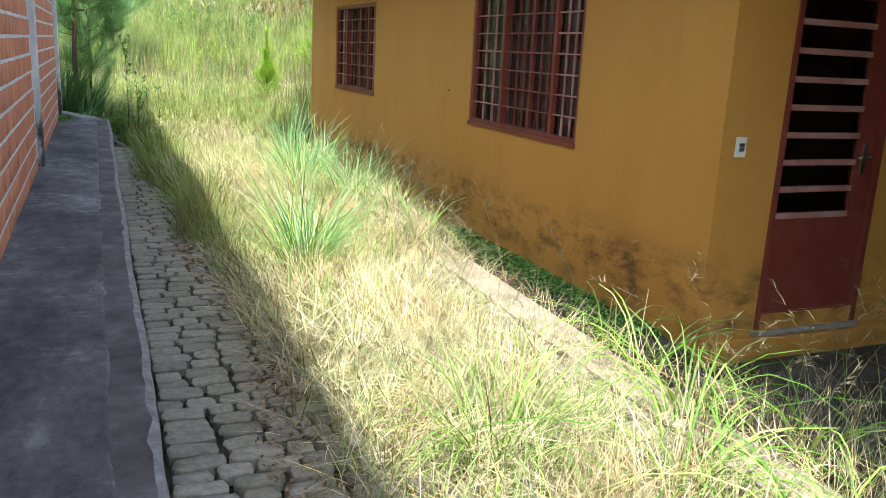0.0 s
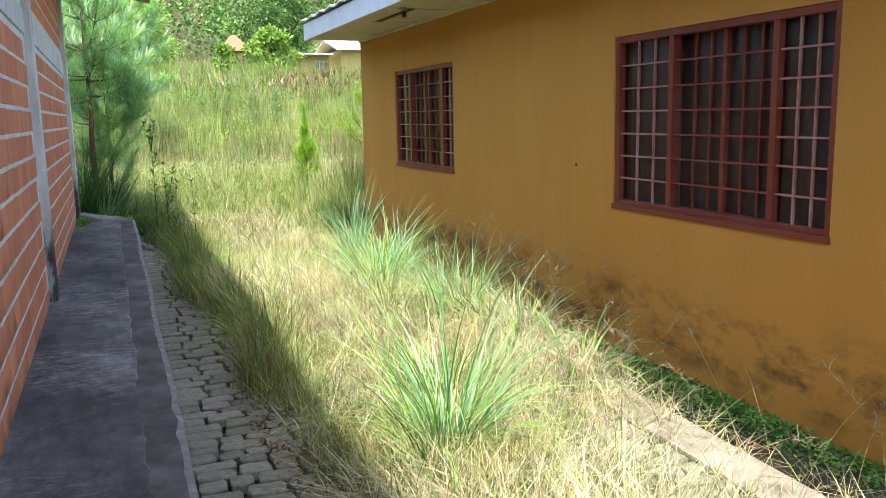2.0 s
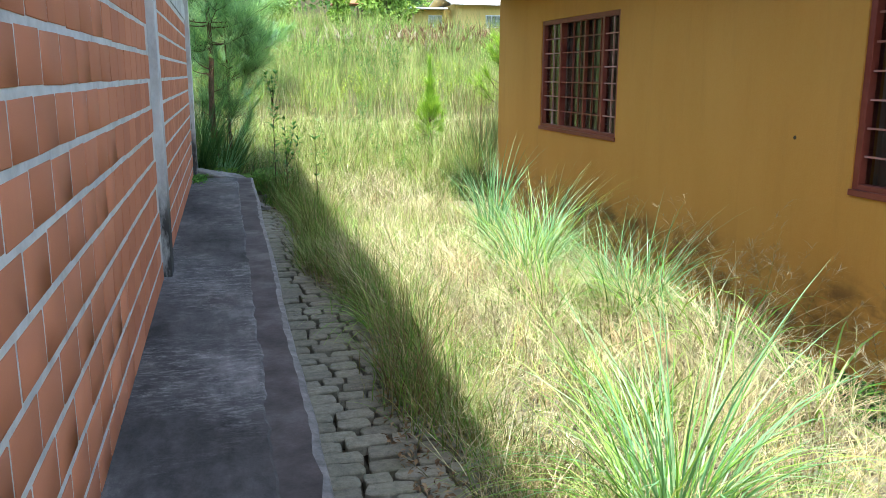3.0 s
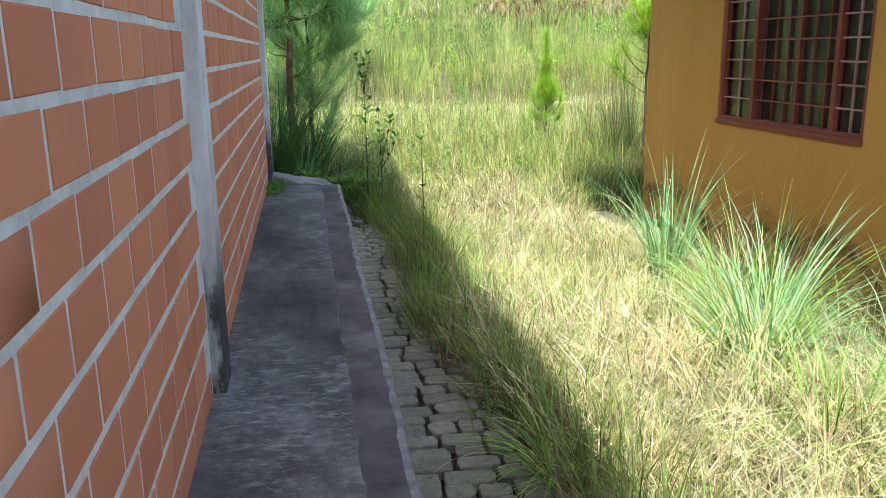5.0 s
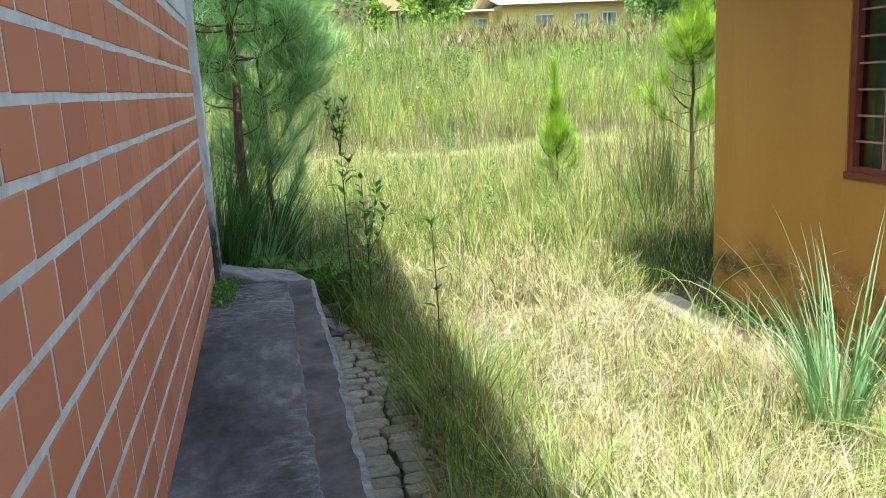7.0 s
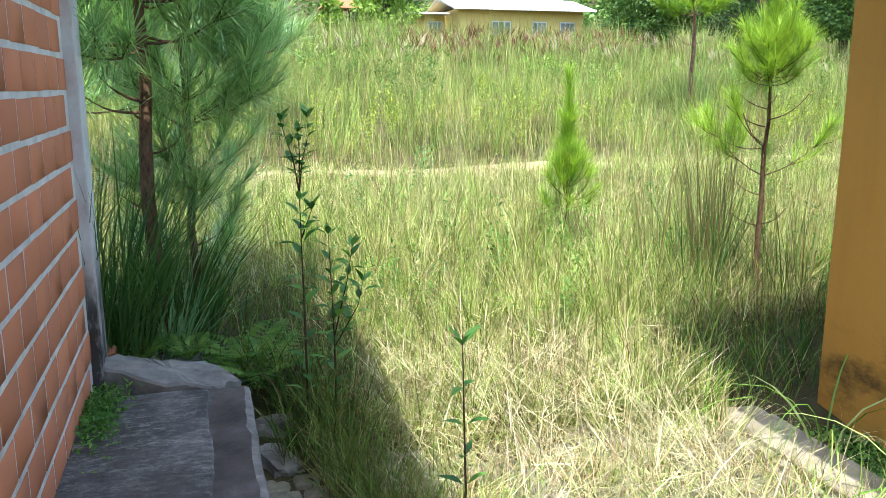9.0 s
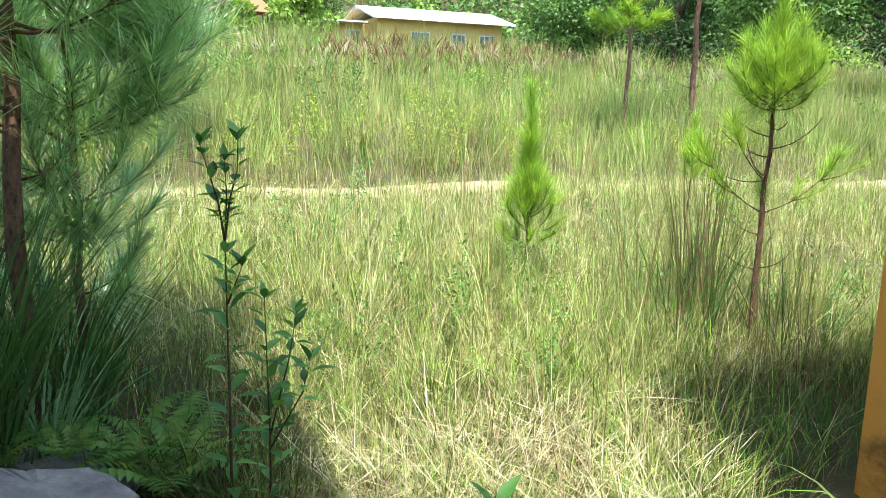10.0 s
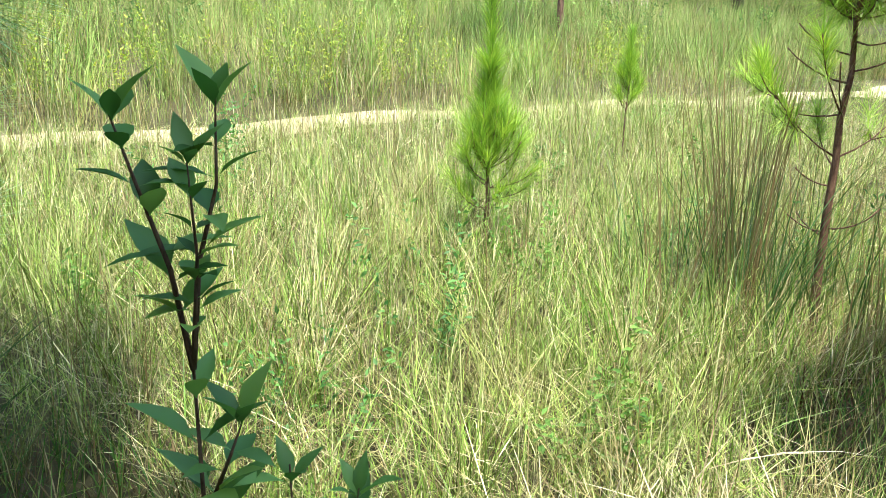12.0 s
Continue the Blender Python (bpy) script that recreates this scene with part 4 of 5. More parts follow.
    p = p[~((p[:, 0] > 3.1) & (p[:, 1] < 13.5))]
    k = len(p)
    az, L = sway(k), rng.uniform(0.55, 1.15, k)
    st = blades(p, L, 0.0035, az, 0.05, rng.uniform(0, 0.3, k), 3)
    p = scatter(1900, -2, 12, 15.2, 22.5)
    q = len(p)
    pale = blades(p, rng.uniform(0.5, 1.05, q), 0.006, sway(q), np.abs(rng.normal(0.1, 0.1, q)), rng.uniform(0, 0.5, q), 4)
    stuff("pale_stalks", pale, FIELD_STRAW, "tall pale straw stalks along the sandy track", "grass")
    stuff("seed_stalks", st, BROWNGRASS, "tall thin brown seed stalks in the field", "grass")


field_grass()


def clump(name, at, n, height, radius, mat, label, lean=0.25, bend=1.2, width=0.008, group="", curl=0.3):
    """A tussock: arching blades from one foot."""
    foot = part("foot", tube(((0, 0, -0.05), (0, 0, 0.02), (0, 0, 0.06)), (radius * 0.55, radius * 0.5, radius * 0.25), 9), STEM)
    root = tagged(new(name), label, "grass", group=group)
    root.location = (at[0], at[1], float(ground_z(*at)))
    foot.parent = root
    a, r = sway(n), radius * np.sqrt(rng.uniform(0, 1, n))
    p = np.stack([r * np.cos(a), r * np.sin(a), np.zeros(n)], 1)
    az = a + rng.normal(0, 0.5, n)
    le = np.abs(rng.normal(lean, lean * 0.6, n))
    v, t = blades(p, height * rng.uniform(0.55, 1.1, n), width * rng.uniform(0.6, 1.2, n), az, le, bend * rng.uniform(curl, 1.15, n), 7)
    ob = new("foliage", tri_mesh("foliage", v, t, mat))
    ob.parent = root
    return root


for at, n, h, r in (((1.27, 5.5), 210, 1.1, 0.14), ((2.1, 9.05), 280, 1.2, 0.16), ((1.42, 2.65), 200, 0.9, 0.15), ((1.9, 8.1), 170, 0.95, 0.13), ((2.45, 9.9), 170, 1.05, 0.13), ((2.3, 7.9), 150, 0.9, 0.13), ((0.86, 11.7), 240, 0.62, 0.16), ((1.75, 6.5), 150, 0.6, 0.13), ((1.0, 7.4), 120, 0.5, 0.12), ((1.5, 10.1), 120, 0.5, 0.14), ((1.25, 4.1), 110, 0.5, 0.12), ((0.98, 9.3), 160, 0.6, 0.13), ((0.84, 8.2), 170, 0.62, 0.14), ((0.9, 10.4), 170, 0.6, 0.14)):
    clump("grass_tussock", at, n * 4 // 5, h, r, GREEN, "bright green arching grass tussock among dry straw", 0.2, 2.4, 0.0078, "green tussocks between the buildings")
for at, n, h, r in (((2.33, 10.6), 80, 1.15, 0.10),):
    clump("blade_grass", at, n, h, r, BLUEGREEN, "broad blue-green blade grass clump in the sun", 0.06, 1.2, 0.014, "blue-green blade grass")
for at, n, h, r in (((2.45, 2.75), 40, 1.05, 0.08), ((2.60, 3.25), 26, 0.9, 0.06), ((2.72, 3.75), 16, 0.8, 0.05), ((2.0, 2.2), 40, 0.9, 0.09), ((2.2, 1.7), 34, 0.9, 0.09), ((2.75, 2.3), 20, 0.9, 0.06), ((2.48, 6.95), 44, 1.15, 0.1), ((2.5, 6.25), 28, 1.0, 0.08), ((2.45, 7.6), 44, 1.15, 0.1), ((2.86, 12.1), 16, 0.9, 0.07), ((2.9, 12.75), 14, 1.0, 0.06), ((3.0, 11.6), 14, 0.6, 0.05)):
    clump("arching_grass", at, n * 3 // 4, h * (1.35 if at[1] < 4 else 1.1), r, GREEN, "sparse long arching grass blades by the kerb", 0.2, 2.9, 0.0135, "arching grass by the kerb", 0.7)
for at, n, h, r in (((2.58, 7.2), 130, 0.8, 0.2), ((2.6, 8.1), 140, 0.85, 0.22), ((2.6, 8.9), 120, 0.8, 0.22), ((2.62, 9.8), 110, 0.75, 0.2), ((2.66, 10.6), 110, 0.75, 0.2), ((2.6, 6.5), 70, 0.65, 0.17), ((2.66, 11.2), 110, 0.7, 0.22), ((2.5, 10.2), 110, 0.6, 0.2), ((2.3, 12.9), 90, 0.5, 0.2)):
    clump("dry_tussock", at, n, h, r, STRAW, "dry drooping grass tussock against the house wall", 0.35, 1.4, 0.0055, "dry tussocks along the house")
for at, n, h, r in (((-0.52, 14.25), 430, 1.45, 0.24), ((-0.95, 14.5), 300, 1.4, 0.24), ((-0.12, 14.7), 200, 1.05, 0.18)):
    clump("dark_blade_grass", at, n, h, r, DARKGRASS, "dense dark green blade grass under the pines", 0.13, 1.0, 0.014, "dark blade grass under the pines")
clump("blade_grass", (-0.2, 14.35), 60, 1.0, 0.1, BLUEGREEN, "pale blue-green blade grass arching under the pines", 0.3, 1.0, 0.014, "blue-green blade grass")
for at, n, h, r in (((3.55, 14.75), 300, 1.65, 0.16), ((3.85, 15.0), 260, 1.7, 0.2), ((3.25, 14.95), 150, 1.25, 0.18), ((4.3, 14.8), 160, 1.2, 0.3), ((3.62, 14.2), 60, 1.15, 0.1), ((4.0, 14.25), 90, 1.3, 0.12)):
    clump("stalk_grass", at, n // 4, h, r * 0.9, BROWNGRASS, "tall upright brown-green grass bunch beside the house", 0.08, 0.3, 0.0068, "tall brown bunches past the house")


for at, n, h, r in (((3.4, 14.6), 80, 1.2, 0.2), ((3.65, 14.75), 110, 1.1, 0.3), ((2.75, 14.7), 60, 0.8, 0.25), ((4.1, 14.5), 110, 0.9, 0.3), ((3.7, 15.3), 90, 0.9, 0.3)):
    clump("green_stalk_grass", at, n // 2, h, r, DARKGRASS if at[0] > 3.3 else GREEN, "tall loose green grass bunch past the house", 0.2, 0.7, 0.008, "green bunches past the house")


for at, n, h, r in (((2.5, 9.6), 70, 1.0, 0.1), ((2.45, 7.9), 90, 1.1, 0.12), ((2.05, 8.9), 120, 1.2, 0.13), ((1.35, 5.55), 110, 1.15, 0.12), ((2.5, 8.4), 60, 1.0, 0.1)):
    clump("arching_blade_grass", at, n, h, r, BLUEGREEN, "pale green grass blades arching in the sun", 0.16, 1.8, 0.010, "pale arching blade grass")


for at in ((3.4, 14.5), (3.75, 14.7), (4.2, 14.6)):
    clump("fallen_tussock", at, 170, 0.5, 0.16, LITTER, "dead brown grass collapsed round the tall bunches", 0.9, 1.3, 0.0045, "collapsed tussocks past the house")


def panicle(at, n, height, spread, name="plume_grass"):
    """Fine stems that carry open, drooping seed heads."""
    root = tagged(new(name), "dry reddish grass stems with open seed heads", "grass", group="seeding grasses along the house")
    root.location = (at[0], at[1], float(ground_z(*at)))
    lots, heads = [], []
    for i in range(n):
        a = rng.uniform(-math.pi, math.pi)
        L, le, be = height * rng.uniform(0.6, 1.1), abs(rng.normal(0.25, 0.15)), rng.uniform(0.3, 1.1)
        base = np.array([[rng.normal(0, spread), rng.normal(0, spread), 0.0]])
        v, t = blades(base, L, 0.0042, a, le, be, 8, twist=0)
        lots.append((v, t))
        spine = np.concatenate([(v[0:-1:2] + v[1::2]) / 2, v[-1:]])
        k = 26
        s = rng.uniform(5.2, 8, k)
        i0 = np.minimum(s.astype(int), 7)
        q = spine[i0] + (spine[i0 + 1] - spine[i0]) * (s - i0)[:, None]
        heads.append(blades(q, rng.uniform(0.03, 0.09, k), 0.0036, a + rng.normal(0, 1.2, k), rng.uniform(0.5, 1.3, k), rng.uniform(0.3, 1.0, k), 2))
    st = new("stems", tri_mesh("stems", *joined(*lots), BROWNGRASS))
    st.parent = root
    hd = new("seed_heads", tri_mesh("seed_heads", *joined(*heads), PLUME_PALE))
    hd.parent = root
    return root


for at, n, h in (((2.72, 4.45), 6, 0.75), ((2.78, 5.2), 4, 0.8), ((2.70, 6.0), 6, 0.7), ((2.75, 6.9), 9, 0.8), ((2.78, 7.7), 10, 0.8), ((2.78, 8.7), 9, 0.75), ((2.8, 9.8), 8, 0.8), ((2.82, 11.0), 8, 0.75), ((2.60, 2.35), 9, 0.85), ((2.85, 2.75), 7, 0.85), ((3.1, 2.3), 8, 0.8), ((3.0, 1.8), 8, 0.85), ((2.7, 3.0), 4, 0.9), ((3.3, 2.6), 5, 0.75), ((2.9, 12.3), 6, 0.7)):
    panicle(at, n * 2 if 5.5 < at[1] < 11.5 else n, h * 1.12, 0.13)


def build_moss():
    n = 26000
    y = rng.uniform(3.9, 13.2, n)
    x = HX - np.abs(rng.normal(0, 0.17, n)) - 0.01
    ok = (x > 2.82) & (rng.uniform(0, 1, n) < 0.15 + 0.85 * wave(x * 0, y, 2.2, 0.7))
    x, y = x[ok], y[ok]
    n = len(x)
    at = np.stack([x, y, -0.075 + rng.uniform(0, 0.035, n)], 1)
    d = rand_dirs(n)
    d[:, 2] = np.abs(d[:, 2]) * 0.4
    up = rng.normal(0, 0.35, (n, 3)) + [0, 0, 1]
    stuff("creeping_moss", leaves(at, d, up, rng.uniform(0.015, 0.045, n), rng.uniform(0.012, 0.03, n)), MOSS, "green creeping moss along the foot of the house wall", "moss")


build_moss()


# ---------------------------------------------------------------- trees and shrubs
def needle_brush(path, n, length, width, spread=0.9, start=0.1, droop=0.1):
    """Needles along a branch path, pointing outwards and forwards."""
    path = np.asarray(path, float)
    k = len(path) - 1
    s = (start + (1 - start) * rng.uniform(0, 1, n) ** 0.75) * k * 0.999
    i = np.minimum(s.astype(int), k - 1)
    p = path[i] + (path[i + 1] - path[i]) * (s - i)[:, None]
    d = path[i + 1] - path[i]
    d /= np.linalg.norm(d, axis=1, keepdims=True)
    r = rand_dirs(n)
    r -= d * np.sum(r * d, 1)[:, None]
    r /= np.linalg.norm(r, axis=1, keepdims=True)
    ang = spread * rng.uniform(0.45, 1.15, n) * (1 - 0.45 * (s / k))
    w = d * np.cos(ang)[:, None] + r * np.sin(ang)[:, None]
    w[:, 2] -= droop
    w /= np.linalg.norm(w, axis=1, keepdims=True)
    lean = np.arccos(np.clip(w[:, 2], -1, 1))
    return blades(p, length * rng.uniform(0.7, 1.1, n), width, np.arctan2(w[:, 1], w[:, 0]), lean, rng.uniform(0.0, 0.4, n), 2)


def pine(at, height, whorls, mat, label, needles=220, nlen=0.2, nwid=0.005, trunk_r=0.035, seed=1, dead=0, spread=0.95, leader=0.3, bits=(), top=None, old=0):
    """A young pine. whorls: rows of (height, limbs, reach, rise, start): limbs curve upwards and carry needles from start to tip.
    bits: single limbs (height, bearing, reach, rise, start)."""
    rs = random.Random(seed)
    root = tagged(new("pine_tree"), label, "pine tree", group="pines of the field")
    root.location = (at[0], at[1], float(ground_z(*at)) - 0.05)
    k = 12
    line = [(rs.uniform(-1, 1) * 0.004 * height, rs.uniform(-1, 1) * 0.004 * height, height * i / k) for i in range(k + 1)]
    line[0] = (0, 0, 0)
    part("trunk", tube(line, [trunk_r * (1 - 0.85 * i / k) for i in range(k + 1)], 10), PINE_BARK, root)
    lots = []

    def limb(z, a, L, rise, start, bare=False):
        c = line[min(int(z / height * k), k - 1)]
        q, e = [(c[0], c[1], z)], rise
        for j in range(6):
            e += 0.13 + rs.uniform(-0.07, 0.07)
            x, y, zz = q[-1]
            a += rs.uniform(-0.1, 0.1)
            q.append((x + L / 6 * math.cos(e) * math.cos(a), y + L / 6 * math.cos(e) * math.sin(a), zz + L / 6 * math.sin(e)))
        part("limb", tube(q, [max(0.0035, trunk_r * 0.2 * (1 - 0.13 * j)) for j in range(7)], 5), PINE_BARK, root)
        if bare:
            return
        lots.append(needle_brush(q, int(needles * (0.4 + 0.6 * min(1, L / 0.6))), nlen, nwid, spread, start))
        if L > 0.5:
            for sd in (-1, 1):
                for m in (2, 4):
                    b, a2, l2 = q[m], a + sd * rs.uniform(0.5, 0.9), L * rs.uniform(0.25, 0.4)
                    r2 = [b]
                    for g in (0.5, 1.0):
                        r2.append((b[0] + l2 * g * math.cos(a2), b[1] + l2 * g * math.sin(a2), b[2] + l2 * g * (0.2 + 0.3 * g)))
                    part("limb", tube(r2, [trunk_r * 0.08 + 0.002, trunk_r * 0.05 + 0.002, 0.002], 4), PINE_BARK, root)
                    lots.append(needle_brush(r2, int(needles * 0.45), nlen, nwid, spread, 0.15))

    for z, n, L, rise, start in whorls:
        off = rs.uniform(0, 6.28)
        for b in range(n):
            limb(z + rs.uniform(-0.04, 0.04), off + 6.283 * b / n + rs.uniform(-0.3, 0.3), L * rs.uniform(0.75, 1.15), rise + rs.uniform(-0.2, 0.15), start)
    for z, a, L, rise, start in bits:
        limb(z, a, L, rise, start)
    for w in range(dead):
        z = rs.uniform(0.25, 0.95) * whorls[0][0]
        limb(z, rs.uniform(0, 6.28), rs.uniform(0.15, 0.4), rs.uniform(-0.3, 0.1), 0, True)
    up = [p for p in line if p[2] >= height * (1 - leader) - 0.01]
    lots.append(needle_brush(up, top or int(needles * 1.4), nlen * 0.9, nwid, 0.75, 0.0, 0.0))
    if old:
        # last year's needles hanging round the stem under the crown
        stem = [p for p in line if 0.4 * height <= p[2] <= whorls[0][0]]
        hung = new("old_needles", tri_mesh("old_needles", *needle_brush(stem, old, nlen * 1.1, nwid * 0.8, 1.5, 0.0, 0.5), BROWNGRASS))
        tagged(hung, "thin brown hanging needles").parent = root
    nd = new("needles", tri_mesh("needles", *joined(*lots), mat))
    nd.parent = root
    return root


pine((-0.26, 14.5), 3.9, ((1.85, 5, 0.7, -0.3, 0.3), (2.1, 6, 0.9, -0.1, 0.35), (2.45, 6, 1.0, 0.05, 0.3), (2.85, 5, 0.75, 0.15, 0.35), (3.3, 4, 0.45, 0.35, 0.3)), NEEDLE, "young pine with a scaly brown trunk beside the brick wall", 190, 0.27, 0.0095, 0.05, 3, dead=9, spread=1.25)
pine((-0.05, 15.0), 2.75, ((0.55, 5, 0.5, 0.0, 0.25), (0.85, 5, 0.55, 0.0, 0.2), (1.05, 5, 0.5, 0.1, 0.2), (1.34, 7, 0.62, 0.25, 0.2), (1.55, 6, 0.6, 0.4, 0.2), (1.9, 5, 0.5, 0.5, 0.15), (2.3, 4, 0.35, 0.6, 0.1)), NEEDLE, "dark green young pine in the shade of a taller one", 190, 0.24, 0.008, 0.03, 5, spread=1.15, bits=((1.42, 0.1, 0.95, 0.2, 0.3), (1.36, -0.6, 0.7, 0.2, 0.3), (1.5, -0.15, 0.8, 0.35, 0.3)))
pine((3.10, 16.2), 1.56, ((0.36, 6, 0.24, 0.1, 0.3), (0.46, 6, 0.28, 0.2, 0.25), (0.56, 9, 0.30, 0.5, 0.1), (0.66, 8, 0.27, 0.8, 0.0), (0.86, 6, 0.2, 1.05, 0.0), (1.05, 4, 0.12, 1.2, 0.0)), NEEDLE_BRIGHT, "small bright green pine sapling in the grass", 190, 0.19, 0.0048, 0.016, 8, spread=0.95, leader=0.6, top=700)
pine((3.80, 14.5), 2.36, ((1.64, 9, 0.27, 0.05, 0.2), (1.69, 10, 0.34, 0.25, 0.15), (1.74, 9, 0.34, 0.6, 0.1), (1.80, 6, 0.30, 1.0, 0.05)), NEEDLE_BRIGHT, "bright green pine sapling with a bare lower stem", 260, 0.17, 0.0042, 0.026, 11, dead=10, spread=1.15, leader=0.26, top=420, bits=((1.0, 2.6, 0.62, 0.3, 0.5), (1.0, -0.3, 0.6, 0.2, 0.6), (1.2, 3.4, 0.5, 0.4, 0.5), (0.95, 0.9, 0.4, 0.2, 0.5)), old=240)
pine((9.2, 23.7), 4.4, ((2.1, 5, 0.8, 0.1, 0.3), (2.6, 5, 0.75, 0.2, 0.25), (3.1, 5, 0.6, 0.35, 0.2), (3.7, 5, 0.4, 0.5, 0.1)), NEEDLE_BRIGHT, "slender young pine beyond the sandy track", 260, 0.26, 0.013, 0.05, 13, dead=5)
pine((11.2, 24.3), 7.0, ((3.0, 6, 1.4, 0.0, 0.3), (3.6, 6, 1.5, 0.1, 0.25), (4.3, 6, 1.3, 0.2, 0.2), (5.0, 6, 1.0, 0.3, 0.2), (5.8, 5, 0.7, 0.4, 0.1), (6.5, 4, 0.4, 0.5, 0.1)), NEEDLE, "tall dark pine at the edge of the field", 250, 0.28, 0.016, 0.07, 17, dead=6)
pine((0.45, 22.4), 5.8, ((1.5, 6, 1.3, 0.0, 0.25), (2.1, 6, 1.4, 0.1, 0.2), (2.7, 6, 1.3, 0.15, 0.2), (3.3, 6, 1.1, 0.2, 0.2), (4.0, 6, 0.9, 0.3, 0.1), (4.7, 5, 0.6, 0.4, 0.1), (5.3, 4, 0.35, 0.6, 0.1)), NEEDLE, "bushy green pine beyond the sandy track", 280, 0.28, 0.015, 0.06, 19)
pine((-1.2, 19.0), 5.4, ((1.0, 6, 1.4, 0.0, 0.25), (1.6, 6, 1.5, 0.1, 0.2), (2.3, 6, 1.4, 0.15, 0.2), (3.0, 6, 1.2, 0.2, 0.2), (3.8, 6, 0.9, 0.3, 0.1), (4.6, 5, 0.5, 0.4, 0.1)), NEEDLE, "bushy green pine behind the brick building", 250, 0.27, 0.013, 0.06, 23)

pine((5.8, 17.6), 1.2, ((0.55, 5, 0.2, 0.4, 0.2), (0.68, 6, 0.22, 0.7, 0.1), (0.85, 5, 0.16, 1.0, 0.0)), NEEDLE_BRIGHT, "small pine seedling standing in the field grass", 150, 0.17, 0.005, 0.011, 29, spread=0.9, leader=0.55, top=420)


def shrub(at, stems, label):
    """An upright broad-leaved sapling: stems (points, leaf nodes) with pairs of pointed leaves."""
    root = tagged(new("sapling"), label, "shrub", group="broad-leaved saplings")
    root.location = (at[0], at[1], float(ground_z(*at)))
    for pts, r, gap, size in stems:
        stem = part("stem", tube(pts, [r * (1 - 0.75 * i / (len(pts) - 1)) for i in range(len(pts))], 7), STEM, root)
        pts = [Vector(p) for p in pts]
        total = sum((b - a).length for a, b in zip(pts, pts[1:]))
        s, turn = total * 0.22, random.uniform(0, 3)
        at_, al, up, le, wi = [], [], [], [], []
        while s <= total + 0.001:
            d, q = s, pts[-1]
            for a, b in zip(pts, pts[1:]):
                if d <= (b - a).length:
                    q = a + (b - a) * (d / (b - a).length)
                    break
                d -= (b - a).length
            for k in range(2 if s < total - gap * 0.6 else 4):
                az = turn + k * (math.pi if s < total - gap * 0.6 else math.pi / 2) + random.uniform(-0.3, 0.3)
                e = random.uniform(0.1, 0.85) if s < total - gap else random.uniform(0.5, 1.2)
                at_.append(q)
                al.append((math.cos(az) * math.cos(e), math.sin(az) * math.cos(e), math.sin(e)))
                up.append((-math.cos(az) * math.sin(e), -math.sin(az) * math.sin(e), math.cos(e)))
                L = size * random.uniform(0.75, 1.35)
                le.append(L)
                wi.append(L * random.uniform(0.32, 0.42))
            turn += 1.4
            s += gap * random.uniform(0.6, 0.95)
        v, t = long_leaves(np.array(at_, float), np.array(al), np.array(up), np.array(le), np.array(wi))
        lf = new("leaves", tri_mesh("leaves", v, t, LEAF))
        lf.parent = stem
    return root


shrub((0.46, 13.5), (([(0, 0, -0.05), (0.0, 0, 0.6), (-0.005, 0, 1.24)], 0.0085, 0.10, 0.11), ([(-0.005, 0, 1.22), (-0.025, 0.0, 1.36), (-0.06, 0.0, 1.48), (-0.085, 0, 1.57)], 0.0045, 0.055, 0.085), ([(-0.005, 0, 1.22), (0.015, 0.01, 1.36), (0.04, 0.0, 1.46), (0.045, 0, 1.57)], 0.0045, 0.06, 0.08), ([(-0.005, 0, 1.22), (-0.0, -0.03, 1.38), (-0.005, -0.03, 1.50)], 0.0035, 0.05, 0.06), ([(0, 0, 1.0), (0.03, -0.02, 1.09), (0.055, -0.02, 1.15)], 0.004, 0.05, 0.09)), "dark upright broad-leaved sapling in the shade edge")
shrub((0.60, 13.5), (([(0, 0, -0.05), (0.0, 0, 0.5), (-0.015, 0, 1.04)], 0.006, 0.075, 0.095), ([(0.0, 0, 0.5), (0.07, 0.0, 0.78), (0.10, 0, 0.96)], 0.004, 0.07, 0.09), ([(-0.0, 0, 0.45), (0.12, 0.0, 0.65), (0.16, 0.0, 0.82)], 0.004, 0.07, 0.09)), "low bushy broad-leaved sapling in the shade edge")
shrub((0.81, 12.1), (([(0, 0, -0.05), (0.01, 0, 0.45), (0.0, 0.01, 1.0)], 0.007, 0.15, 0.08),), "thin single-stemmed sapling in the dry grass")


def fern(at, z, n, size):
    root = tagged(new("fern"), "small bright fern growing on the rubble", "fern", group="ferns by the rubble")
    root.location = (at[0], at[1], z)
    for i in range(n):
        a = 6.283 * i / n + random.uniform(-0.3, 0.3)
        pos, at_, al, up, le = Vector((0, 0, 0)), [], [], [], []
        L = size * random.uniform(0.7, 1.1)
        for k in range(14):
            e = 1.15 - 1.3 * k / 14
            d = Vector((math.cos(a) * math.cos(e), math.sin(a) * math.cos(e), math.sin(e)))
            pos = pos + d * L / 14
            for sd in (-1, 1):
                w = Vector((-math.sin(a), math.cos(a), 0)) * sd + d * 0.35
                at_.append(pos)
                al.append(w)
                up.append((-math.cos(a) * math.sin(e), -math.sin(a) * math.sin(e), math.cos(e) + 0.2))
                le.append(L * 0.3 * math.sin(math.pi * (0.12 + 0.86 * k / 14)) + 0.004)
        v, t = leaves(np.array(at_, float), np.array(al, float), np.array(up, float), np.array(le), np.array(le) * 0.3)
        fr = new("frond", tri_mesh("frond", v, t, FERN))
        fr.parent = root


fern((-0.36, 14.02), 0.30, 6, 0.26)
fern((-0.10, 14.05), 0.30, 6, 0.24)
fern((0.26, 14.0), 0.10, 7, 0.5)
fern((0.18, 14.25), 0.12, 6, 0.45)


